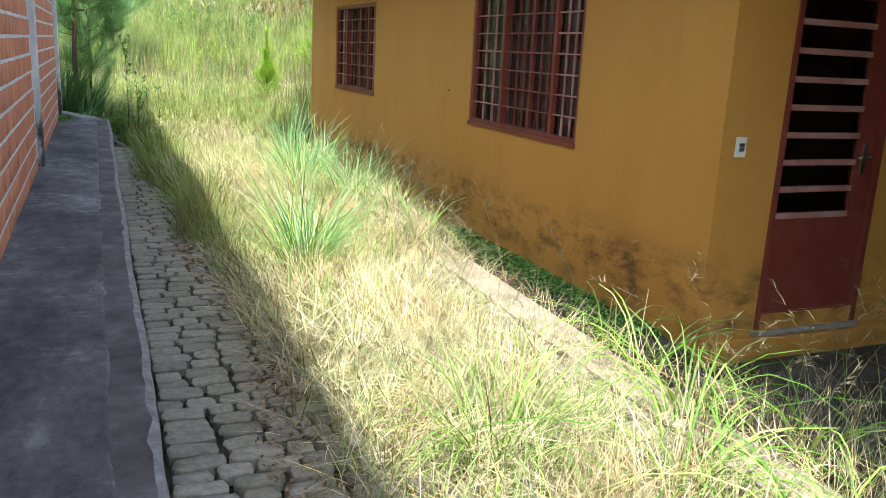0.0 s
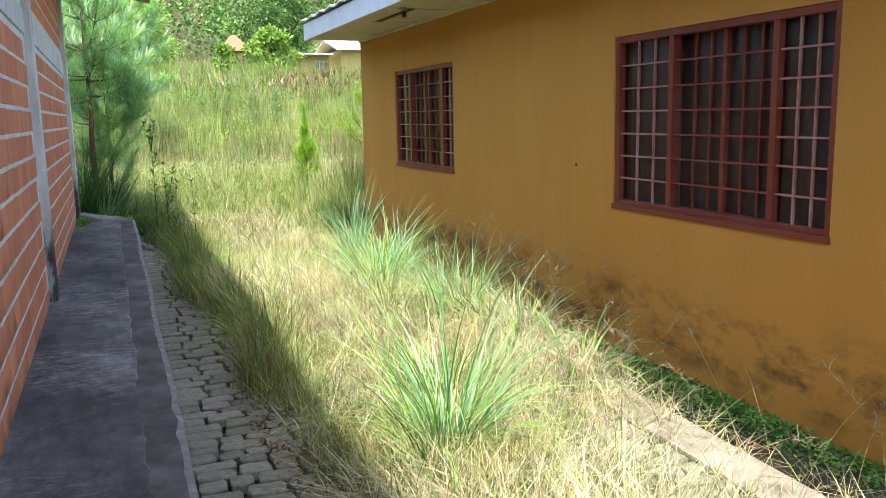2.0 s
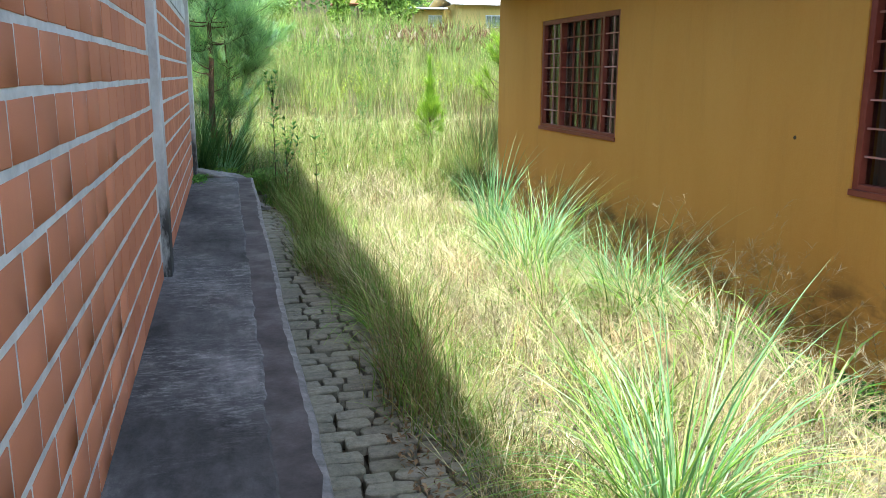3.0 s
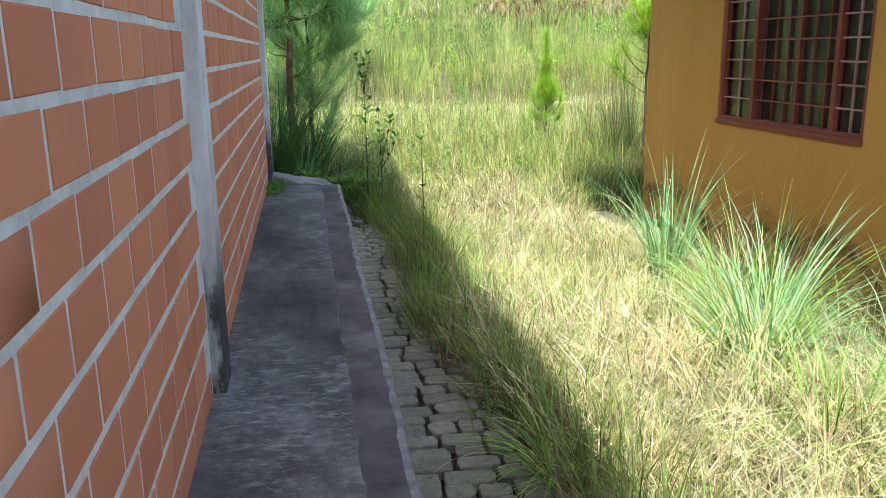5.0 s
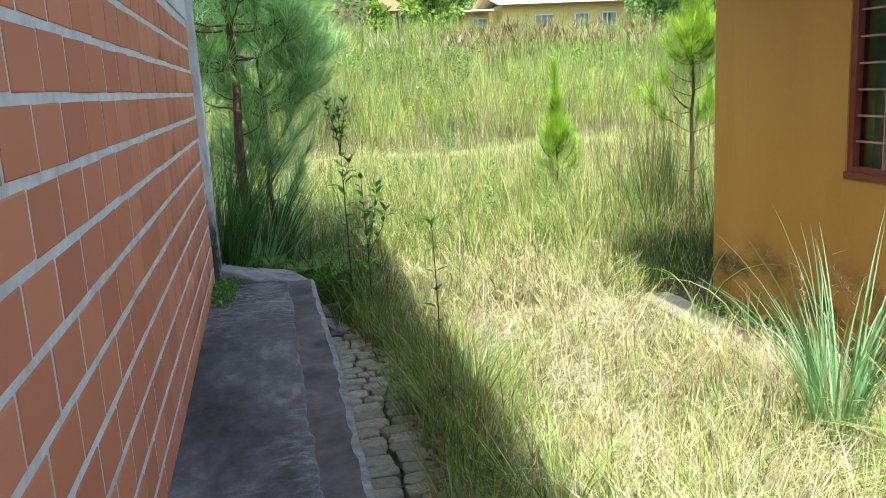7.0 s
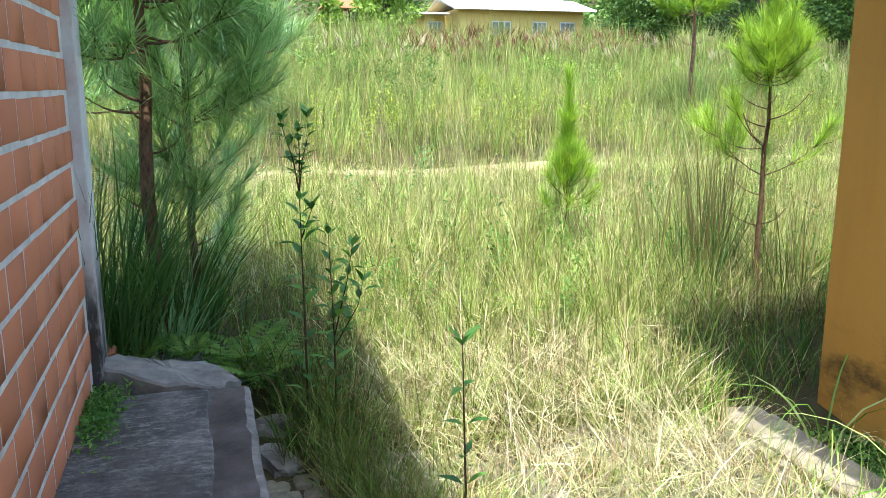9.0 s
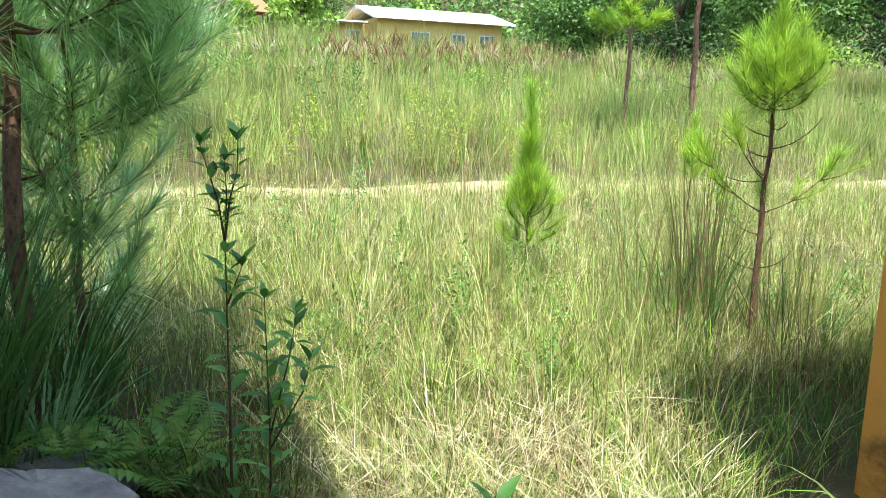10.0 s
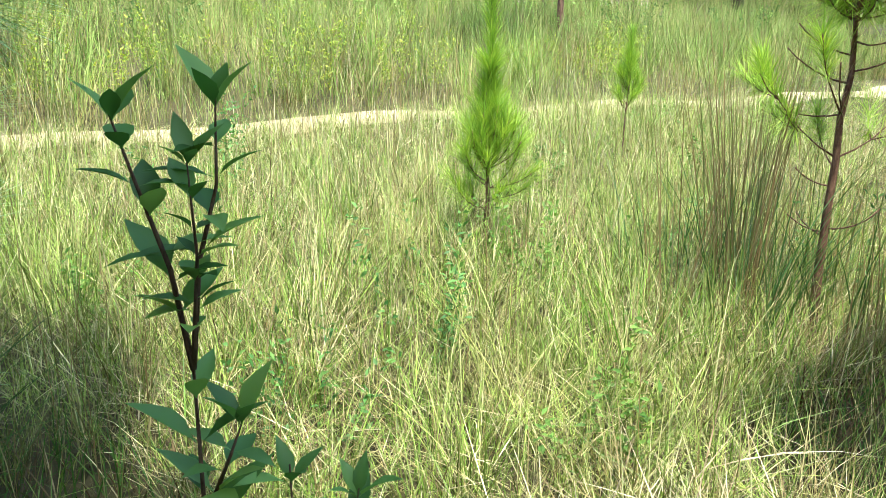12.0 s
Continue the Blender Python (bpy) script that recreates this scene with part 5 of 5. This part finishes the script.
def slab(name, at, size, turn, label, mat=RUBBLE, seed=1, rough=1.0):
    """A lump of broken concrete: a box whose faces are cut and roughened."""
    bm = bmesh.new()
    bmesh.ops.create_cube(bm, size=1)
    bmesh.ops.subdivide_edges(bm, edges=bm.edges[:], cuts=4, use_grid_fill=True)
    for v in bm.verts:
        n = noise.noise_vector(v.co * 2.2 + Vector((seed, 0, 0)))
        v.co = Vector((v.co.x * size[0], v.co.y * size[1], v.co.z * size[2])) + Vector((n.x * size[0] * 0.16, n.y * size[1] * 0.16, n.z * size[2] * 0.12)) * rough
    ob = part(name, bm, mat)
    ob.matrix_world = pose(*at, *turn)
    return tagged(ob, label, "rubble", group="rubble at the walkway's end")


def broken_slab():
    """A tilted plate of concrete with a jagged outline and a sheer broken side."""
    rs = random.Random(4)
    rim = [Vector(p) for p in ((-0.58, 0.06, 0.15), (-0.42, 0.20, 0.12), (-0.20, 0.16, 0.08), (-0.02, 0.19, 0.04), (0.16, 0.06, -0.01), (0.04, -0.10, 0.01), (-0.20, -0.10, 0.05))]
    top = []
    for a, b in zip(rim, rim[1:] + rim[:1]):
        for i in range(6):
            q = a + (b - a) * (i / 6)
            top.append(q + Vector((rs.uniform(-1, 1) * 0.014, rs.uniform(-1, 1) * 0.014, rs.uniform(-1, 1) * 0.006)))
    mid = sum(top, Vector()) / len(top)
    bm = bmesh.new()
    rows = []
    for f, dz in ((0.35, 0.0), (0.7, 0.0), (0.94, 0.0), (1.0, -0.012), (0.99, -0.08), (0.93, -0.17)):
        rows.append([bm.verts.new(mid + (q - mid) * f + Vector((0, 0, dz + 0.02 * noise.noise((mid + (q - mid) * f) * 9)))) for q in top])
    c, d = bm.verts.new(mid + Vector((0, 0, 0.02 * noise.noise(mid * 9)))), bm.verts.new(mid + Vector((0, 0, -0.17)))
    n = len(top)
    for i in range(n):
        j = (i + 1) % n
        bm.faces.new((c, rows[0][j], rows[0][i]))
        bm.faces.new((d, rows[-1][i], rows[-1][j]))
        for u, w in zip(rows, rows[1:]):
            bm.faces.new((u[i], u[j], w[j], w[i]))
    bmesh.ops.recalc_face_normals(bm, faces=bm.faces)
    ob = part("concrete_slab", bm, RUBBLE)
    ob.location = (0, 13.60, 0.34)
    return tagged(ob, "tilted broken grey concrete slab past the walkway", "rubble", group="rubble at the walkway's end")


broken_slab()
slab("concrete_lump", (-0.30, 13.85, 0.12), (0.30, 0.30, 0.16), (0, 8, 10), "dark broken concrete lump under the slab", seed=5)
slab("broken_brick", (-0.56, 14.0, 0.34), (0.22, 0.14, 0.13), (8, -10, 25), "broken red clay brick on the rubble", BRICK, seed=8)
slab("concrete_lump", (-0.06, 14.1, 0.12), (0.4, 0.3, 0.3), (12, 4, 40), "mossy broken concrete lump in the weeds", seed=12)
slab("concrete_lump", (-0.42, 14.05, 0.12), (0.4, 0.5, 0.32), (0, 4, 5), "mossy broken concrete lump in the weeds", seed=14)
slab("stone_shard", (0.28, 13.30, 0.0), (0.16, 0.22, 0.10), (10, 12, 30), "small broken stone beside the walkway's end", seed=21)
slab("stone_shard", (0.30, 13.62, 0.05), (0.20, 0.16, 0.12), (-8, 15, 70), "small broken stone beside the walkway's end", seed=22)


def build_litter():
    """Fallen leaves on the cobbles, moss on the walkway's corner and thin weeds on the porch edge."""
    n = 2600
    y = rng.uniform(2.0, 13.4, n)
    x = 0.62 + 0.18 * np.sin(y * 1.7) * 0.5 + np.abs(rng.normal(0, 0.16, n)) - np.clip((y - 8.5) * 0.05, 0, 0.2)
    at = np.stack([x, y, rng.uniform(0.002, 0.03, n)], 1)
    d = rand_dirs(n) * [1, 1, 0.3]
    stuff("leaf_litter", leaves(at, d, rng.normal(0, 0.4, (n, 3)) + [0, 0, 1], rng.uniform(0.02, 0.055, n), rng.uniform(0.008, 0.022, n)), LITTER, "brown dry leaf litter at the grass edge", "litter")
    n = 1300
    at = np.stack([-0.45 + rng.normal(0, 0.05, n), 13.2 + rng.normal(0, 0.17, n), 0.385 + rng.uniform(0, 0.03, n)], 1)
    at = at[(at[:, 0] > -0.51) & (at[:, 1] < 13.5)]
    n = len(at)
    d = rand_dirs(n)
    d[:, 2] = np.abs(d[:, 2])
    stuff("corner_moss", leaves(at, d, rng.normal(0, 0.5, (n, 3)) + [0, 0, 1], rng.uniform(0.015, 0.04, n), rng.uniform(0.006, 0.015, n)), MOSS, "green moss cushion on the walkway's broken corner", "moss")
    n = 1500
    x, y = rng.uniform(2.5, 4.0, n), rng.uniform(0.8, 2.9, n)
    keep = rng.uniform(0, 1, n) < np.clip(1.25 - (x - 2.5) * 0.8, 0, 1)
    x, y = x[keep], y[keep]
    n = len(x)
    p = np.stack([x, y, np.where(x > 2.8, -0.155, 0.0)], 1)
    stuff("porch_weeds", blades(p, rng.uniform(0.15, 0.5, n), rng.uniform(0.002, 0.004, n), sway(n), np.abs(rng.normal(0.3, 0.25, n)), rng.uniform(0.2, 1.2, n), 4), STRAW, "thin pale weeds along the edge of the porch", "weeds")


build_litter()


def leaf_cloud(centres, radii, per, size):
    """Leaves on and in a set of lumps."""
    c = np.repeat(np.asarray(centres, float), per, 0)
    r = np.repeat(np.asarray(radii, float), per)
    n = len(c)
    d = rand_dirs(n)
    p = c + d * (r * rng.uniform(0.55, 1.08, n))[:, None] * [1, 1, 0.8]
    al = d + rng.normal(0, 0.7, (n, 3))
    up = d + rng.normal(0, 0.4, (n, 3)) + [0, 0, 0.4]
    L = size * rng.uniform(0.6, 1.3, n)
    return far_leaves(p, al, up, L, L * 0.55)


def broadleaf(at, height, crown, mat, label, lumps=26, per=150, size=0.28, seed=1, group="far trees"):
    rs = random.Random(seed)
    root = tagged(new("tree"), label, "tree", group=group)
    root.location = (at[0], at[1], float(ground_z(*at)) - 0.1)
    h0 = height * 0.4
    part("trunk", tube(((0, 0, 0), (0.05, 0, h0 * 0.6), (0.0, 0.08, h0), (0.1, 0, height * 0.75)), (height * 0.03, height * 0.024, height * 0.02, height * 0.008), 8), STEM, root)
    cs, rr = [], []
    for i in range(lumps):
        a, f = rs.uniform(0, 6.28), rs.uniform(0, 1)
        q = crown * math.sin(math.pi * (0.18 + 0.78 * f)) * math.sqrt(rs.uniform(0.2, 1)) * 0.85
        cs.append((q * math.cos(a), q * math.sin(a), height * (0.28 + 0.66 * f)))
        rr.append(crown * rs.uniform(0.22, 0.4))
        if i < 7:
            part("limb", tube(((0, 0, h0 * rs.uniform(0.6, 1.2)), Vector(cs[-1]) * 0.6 + Vector((0, 0, h0 * 0.3)), cs[-1]), (height * 0.012, height * 0.008, height * 0.003), 5), STEM, root)
    cr = new("crown", tri_mesh("crown", *leaf_cloud(cs, rr, per, size), mat))
    cr.parent = root
    return root


broadleaf((10.6, 57), 6.6, 3.1, CANOPY, "dense round dark green tree on the rise", 44, 460, 0.17, 2)
broadleaf((8.3, 47), 3.4, 1.5, CANOPY_LIGHT, "light green bushy tree on the slope", 26, 170, 0.22, 3)
broadleaf((5.9, 47), 2.6, 0.6, CANOPY_LIGHT, "narrow light green bush on the slope", 14, 120, 0.2, 4)
for i, (x, y, h, c, m) in enumerate(((24, 50, 7, 3.0, CANOPY), (27, 47, 8, 3.2, CANOPY_DARK), (23, 40, 7, 3.0, CANOPY_DARK), (27, 38, 8, 3.4, CANOPY_DARK), (22, 33, 6.5, 2.8, CANOPY), (26, 31, 8, 3.2, CANOPY_DARK), (30, 29, 9, 3.6, CANOPY_DARK), (28, 24, 8, 3.4, CANOPY_DARK), (33, 36, 9, 3.6, CANOPY), (18.5, 41, 4.5, 2.2, CANOPY), (31, 44, 9, 3.6, CANOPY_DARK), (25, 20, 7, 3.0, CANOPY_DARK), (-1.5, 33, 6, 2.4, CANOPY), (-3.5, 40, 7, 3.0, CANOPY), (1.6, 48, 5, 2.2, CANOPY_LIGHT))):
    broadleaf((x, y), h, c, m, "leafy green tree at the edge of the field", 34, 420, 0.16, 30 + i)


def build_woods():
    cs, rr = [], []
    for i in range(420):
        y = 66 + 110 * rng.uniform(0, 1) ** 1.3
        x = rng.uniform(-0.25, 1.25) * y - 8
        r = rng.uniform(1.2, 3.4)
        cs.append((x, y, float(ground_z(x, y)) + r * 0.7))
        rr.append(r)
    far = leaf_cloud(cs, rr, 190, 0.5)
    stuff("hillside_woods", far, CANOPY, "green wooded hillside behind the field", "woods")
    cs, rr = [], []
    for i in range(260):
        y = 62 + 70 * rng.uniform(0, 1)
        x = rng.uniform(-0.2, 1.1) * y - 6
        r = rng.uniform(0.7, 1.8)
        cs.append((x, y, float(ground_z(x, y)) + r * 0.4))
        rr.append(r)
    stuff("hillside_scrub", leaf_cloud(cs, rr, 130, 0.4), CANOPY_LIGHT, "pale green scrub on the hillside", "scrub")


build_woods()


def weed(at, height, spread, mat, label, n=500, size=0.07):
    """A leafy weed bush of upright stems."""
    root = tagged(new("weed_bush"), label, "weed", group="weeds of the field")
    root.location = (at[0], at[1], float(ground_z(*at)) - 0.02)
    k = max(5, n // 40)
    a, r = sway(k), spread * np.sqrt(rng.uniform(0, 1, k))
    p = np.stack([r * np.cos(a) * 0.5, r * np.sin(a) * 0.5, np.zeros(k)], 1)
    L, le = height * rng.uniform(0.6, 1.1, k), np.abs(rng.normal(0.2, 0.15, k))
    st = tagged(new("stalk", tri_mesh("stalk", *blades(p, L, size * 0.12, a, le, 0.2, 3), BROWNGRASS)), kind="stuff")
    st.parent = root
    i = rng.integers(0, k, n)
    f = rng.uniform(0.2, 1, n)
    out = np.stack([np.cos(a), np.sin(a), np.zeros(k)], 1)
    q = p[i] + out[i] * (L[i] * f * np.sin(le[i] + 0.1))[:, None] + np.array([0, 0, 1.0]) * (L[i] * f * np.cos(le[i] + 0.1))[:, None]
    q = q + rng.normal(0, size * 0.5, (n, 3))
    d = rand_dirs(n)
    d[:, 2] = np.abs(d[:, 2]) * 0.7
    lf = new("leaves", tri_mesh("leaves", *(far_leaves if at[1] > 20 else leaves)(q, d, rng.normal(0, 0.5, (n, 3)) + [0, 0, 1], size * rng.uniform(0.6, 1.3, n), size * 0.4 * np.ones(n)), mat))
    lf.parent = root
    return root


for x, y in ((4.2, 21.6), (6.3, 21.9), (3.4, 22.4), (5.4, 23.4), (8.2, 22.0), (1.9, 21.7), (7.2, 24.0), (9.6, 21.8), (2.6, 24.4), (11.0, 22.4), (6.0, 26.5), (9.8, 26.5), (0.2, 21.6)):
    weed((x + random.uniform(-0.3, 0.3), y), random.uniform(0.6, 0.95), random.uniform(0.5, 0.9), YELLOW_LEAF, "bright yellow-green leafy weed beyond the track", 900, 0.05)
for x, y in ((2.0, 15.2), (1.6, 17.0), (4.6, 17.4), (2.3, 18.3), (5.6, 16.6), (0.9, 16.2), (3.9, 15.5), (4.4, 14.6), (1.3, 14.9), (6.8, 18.2), (2.9, 15.4), (2.15, 14.3)):
    weed((x, y), random.uniform(0.45, 0.75), random.uniform(0.15, 0.3), random.choice((LEAF, FERN)), "small green leafy weed in the field grass", 240, 0.042)


for i in range(46):
    x, y = random.uniform(0, 24), random.uniform(24.5, 47)
    weed((x, y), random.uniform(0.8, 1.4), random.uniform(0.6, 1.3), random.choice((GREEN, CANOPY, GREEN)), "rough green weed bush on the rising slope", 620, 0.08)


def plume_patch(at, n, height, spread, mat, label):
    root = tagged(new("plume_grass_patch"), label, "grass", group="plume grasses on the slope")
    root.location = (at[0], at[1], float(ground_z(*at)))
    x, y = rng.normal(0, spread, n), rng.normal(0, spread, n)
    p = np.stack([x, y, ground_z(at[0] + x, at[1] + y) - root.location.z], 1)
    L, az = height * rng.uniform(0.7, 1.15, n), sway(n)
    st = tagged(new("stalk", tri_mesh("stalk", *blades(p, L, 0.02, az, 0.08, 0.15, 2), SLOPE)), kind="stuff")
    st.parent = root
    k = 5
    q = np.repeat(p + np.stack([0.12 * L * np.cos(az), 0.12 * L * np.sin(az), 0.8 * L], 1), k, 0) + rng.normal(0, 0.05, (n * k, 3))
    hd = tagged(new("plume", tri_mesh("plume", *blades(q, rng.uniform(0.16, 0.4, n * k), 0.026, np.repeat(az, k) + rng.normal(0, 0.7, n * k), 0.35, 0.7, 2), mat)), kind="stuff")
    hd.parent = root
    return root


for x, y, m, w in ((6.4, 31, PLUME_RED, "reddish"), (6.9, 31.8, PLUME_RED, "reddish"), (7.5, 32.5, PLUME_RED, "reddish"), (9.3, 31, PLUME_RED, "reddish"), (10.9, 33, PLUME_RED, "reddish"), (13.4, 35, PLUME_RED, "reddish"), (14.6, 34, PLUME_PALE, "pale"), (5.5, 29.5, PLUME_PALE, "pale"), (4.4, 32, PLUME_PALE, "pale"), (8.4, 33, PLUME_PALE, "pale"), (10.2, 30, PLUME_PALE, "pale"), (12.2, 37, PLUME_PALE, "pale"), (17.5, 36, PLUME_PALE, "pale"), (19.5, 37, PLUME_RED, "reddish"), (2.6, 31, PLUME_PALE, "pale"), (16, 42, PLUME_PALE, "pale"), (21, 33, PLUME_PALE, "pale"), (12.5, 27, PLUME_PALE, "pale"), (15.2, 26, PLUME_PALE, "pale")):
    plume_patch((x, y), 46 if w == "reddish" else 22, 1.3, 0.8, m, w + " tall plume grass on the rising slope")

# ---------------------------------------------------------------- far house and shelter
def build_far_house():
    root = tagged(new("farm_house"), "long ochre house with a bright metal roof on the rise", "house")
    root.location = (14.4, 55, 3.4)
    part("wall", boxes(((0, 0, -0.6), (7.7, 5.5, 2.6)), ((-2.6, 1.2, -0.6), (0, 5.5, 2.3))), PALE_PLASTER, root)
    bm = bmesh.new()
    rows = []
    for i in range(60):
        x = -0.45 + i * (8.7 / 59)
        w = 0.02 * (i % 2)
        rows.append([bm.verts.new((x, y, z + w)) for y, z in ((-0.7, 2.50), (2.8, 3.35), (6.2, 2.5), (6.2, 2.58), (2.8, 3.45), (-0.7, 2.58))])
    for a, b in zip(rows, rows[1:]):
        for k in range(6):
            bm.faces.new((a[k], a[(k + 1) % 6], b[(k + 1) % 6], b[k]))
    bm.faces.new(rows[0])
    bm.faces.new(rows[-1][::-1])
    part("roof", bm, BRIGHT_ROOF, root, "bright corrugated metal roof")
    part("porch_roof", boxes(((-2.9, 0.2, 2.28), (-0.46, 3.0, 2.36)), bevel=0.01), BRIGHT_ROOF, root, "bright metal porch roof")
    part("porch_post", tube(((-2.7, 0.4, -0.6), (-2.7, 0.4, 2.28)), (0.06, 0.06)), STEM, root)
    for x, w in ((2.0, 1.15), (4.5, 0.9), (6.25, 0.95), (-1.5, 0.9)):
        y = 0 if x > 0 else 1.2
        win = part("window", boxes(((x, y - 0.05, 1.15), (x + w, y - 0.01, 1.95)), bevel=0.01), WHITE, root, "white window frame")
        k = 3
        for i in range(k):
            a = x + 0.06 + i * (w - 0.06) / k
            part("pane", boxes(((a, y - 0.07, 1.22), (a + (w - 0.06) / k - 0.06, y - 0.052, 1.88))), GLASS, win)
    return root


build_far_house()


def build_shelter():
    root = tagged(new("garden_shelter"), "small open shelter with a rusty brown roof", "shelter")
    root.location = (7.4, 54, float(ground_z(7.4, 54)))
    for x in (-0.7, 0.7):
        for y in (-0.7, 0.7):
            part("post", tube(((x, y, -0.1), (x, y, 2.1)), (0.06, 0.055)), STEM, root)
    bm = bmesh.new()
    b = [bm.verts.new(p) for p in ((-1, -1, 2.0), (1, -1, 2.0), (1, 1, 2.0), (-1, 1, 2.0))]
    t = [bm.verts.new(p) for p in ((-0.12, 0, 3.0), (0.12, 0, 3.0))]
    for f in ((b[0], b[1], t[1], t[0]), (b[1], b[2], t[1]), (b[2], b[3], t[0], t[1]), (b[3], b[0], t[0]), (b[3], b[2], b[1], b[0])):
        bm.faces.new(f)
    part("roof", bm, RUST, root, "rusty brown sheet roof")
    return root


build_shelter()


# ---------------------------------------------------------------- bricks and cobbles
def brick_shape(sx, sy, sz, j, seed):
    rs = random.Random(seed)
    bm = boxes(((-sx / 2, -sy / 2, -sz / 2), (sx / 2, sy / 2, sz / 2)))
    top = [f for f in bm.faces if f.normal.x > 0.9]
    r = bmesh.ops.inset_region(bm, faces=top, thickness=0.004)
    for f in top:
        for v in f.verts:
            v.co.x += 0.002
    for v in bm.verts:
        v.co += Vector((0, rs.uniform(-j, j), rs.uniform(-j, j)))
    me = bpy.data.meshes.new("brick")
    bm.to_mesh(me)
    bm.free()
    me.materials.append(BRICK)
    return me


def build_bricks():
    L, H = 0.245, 0.153
    shapes = [brick_shape(0.03, L - 0.017, H - 0.024, 0.0026, i) for i in range(7)]
    rest, made = [], 0
    for r in range(19):
        z = 0.345 + (r + 0.5) * H
        if 2.16 < z < 2.44:
            continue
        y = -3.753 + (0.5 * L if r % 2 else 0)
        while y < 13.55:
            if y > -2.05 and not 8.32 < y < 8.68:
                me = shapes[(r * 5 + int(y * 7)) % 7]
                m = Matrix.Translation((WX - 0.0142 + random.uniform(-0.0006, 0.0006), y, z))
                if 6.6 < y < 11.6 and z < 2.6 and made < 300:
                    ob = new("brick", me)
                    ob.parent = brick_wall
                    ob.matrix_basis = m
                    made += 1
                else:
                    rest.append((me, m))
            y += L
    V, T = [], []
    k = 0
    for me, m in rest:
        v = np.array([m @ x.co for x in me.vertices])
        V.append(v)
        for p in me.polygons:
            i = [q + k for q in p.vertices]
            T += [(i[0], i[a], i[a + 1]) for a in range(1, len(i) - 1)]
        k += len(v)
    ob = new("bricks", tri_mesh("bricks", np.concatenate(V), T, BRICK))
    ob.parent = brick_wall
    tagged(ob, kind="stuff")


build_bricks()


def cobble_shape(seed):
    rs = random.Random(seed)
    bm = bmesh.new()
    n = 12
    lo, mid, top = [], [], []
    for k in range(n):
        a = 6.283 * (k + 0.5) / n 
        x, y = math.cos(a), math.sin(a)
        s = 1 / (abs(x) ** 7 + abs(y) ** 7) ** (1 / 7)
        x, y = x * s * rs.uniform(0.90, 1.02) * 0.5, y * s * rs.uniform(0.88, 1.03) * 0.5
        lo.append(bm.verts.new((x, y, -0.6)))
        mid.append(bm.verts.new((x, y, 0.22 + rs.uniform(-0.1, 0.06))))
        top.append(bm.verts.new((x * 0.93, y * 0.90, 0.40 + rs.uniform(-0.07, 0.07))))
    c = bm.verts.new((rs.uniform(-0.1, 0.1), rs.uniform(-0.1, 0.1), 0.42))
    for k in range(n):
        j = (k + 1) % n
        bm.faces.new((lo[k], lo[j], mid[j], mid[k]))
        bm.faces.new((mid[k], mid[j], top[j], top[k])).smooth = True
        bm.faces.new((top[k], top[j], c))
    me = bpy.data.meshes.new("cobble")
    bm.to_mesh(me)
    bm.free()
    me.materials.append(COBBLE)
    return me


def build_cobbles():
    bed = part("pavement_cobbles", boxes(((0.14, -2.0, -0.2), (2.57, 13.4, -0.055))), JOINT)
    tagged(bed, "irregular grey cobble paving overgrown with grass", "paving", kind="structure")
    shapes = [cobble_shape(i) for i in range(12)]
    rest, made = [], 0
    y, row = 0.2, 0
    while y < 13.3:
        d = random.uniform(0.095, 0.125)
        x = 0.18 + random.uniform(0, 0.02)
        end = kerb_x(y) - 0.28
        while x < end - 0.01:
            w = random.uniform(0.12, 0.235)
            e = min(x + w, end)
            if e - x > 0.07:
                m = Matrix.LocRotScale((x + (e - x) / 2, y + d / 2 + random.uniform(-0.008, 0.008) + 0.02 * math.sin(x * 2.5), -0.02 + random.uniform(-0.006, 0.006)), Euler((random.uniform(-0.05, 0.05), random.uniform(-0.05, 0.05), random.uniform(-0.09, 0.09))), ((e - x) - 0.009, d - 0.008, 0.05))
                me = random.choice(shapes)
                if made < 300 and 3.0 < y < 11.5 and x < 0.82:
                    ob = new("cobble", me)
                    ob.parent = bed
                    ob.matrix_basis = m
                    made += 1
                else:
                    rest.append((me, m))
            x = e
        y += d
    V, T, k = [], [], 0
    for me, m in rest:
        v = np.array([m @ q.co for q in me.vertices])
        V.append(v)
        for p in me.polygons:
            i = [q + k for q in p.vertices]
            T += [(i[0], i[a], i[a + 1]) for a in range(1, len(i) - 1)]
        k += len(v)
    ob = new("cobbles", tri_mesh("cobbles", np.concatenate(V), T, COBBLE))
    ob.parent = bed
    tagged(ob, kind="stuff")


build_cobbles()


def build_flagstones():
    floor = bpy.data.objects["floor_porch"]
    shapes = [cobble_shape(40 + i) for i in range(6)]
    y = 0.4
    while y < HY0 - 0.3:
        d = random.uniform(0.28, 0.42)
        x = 2.83
        while x < 6.6:
            w = random.uniform(0.3, 0.55)
            if random.random() < 0.8:
                ob = new("flagstone", random.choice(shapes))
                ob.data.materials[0] = FLAG
                ob.parent = floor
                ob.matrix_basis = Matrix.LocRotScale((x + w / 2, y + d / 2, -0.158), Euler((random.uniform(-0.02, 0.02), random.uniform(-0.02, 0.02), random.uniform(-0.15, 0.15))), (w - 0.03, d - 0.03, 0.03))
            x += w
        y += d


build_flagstones()
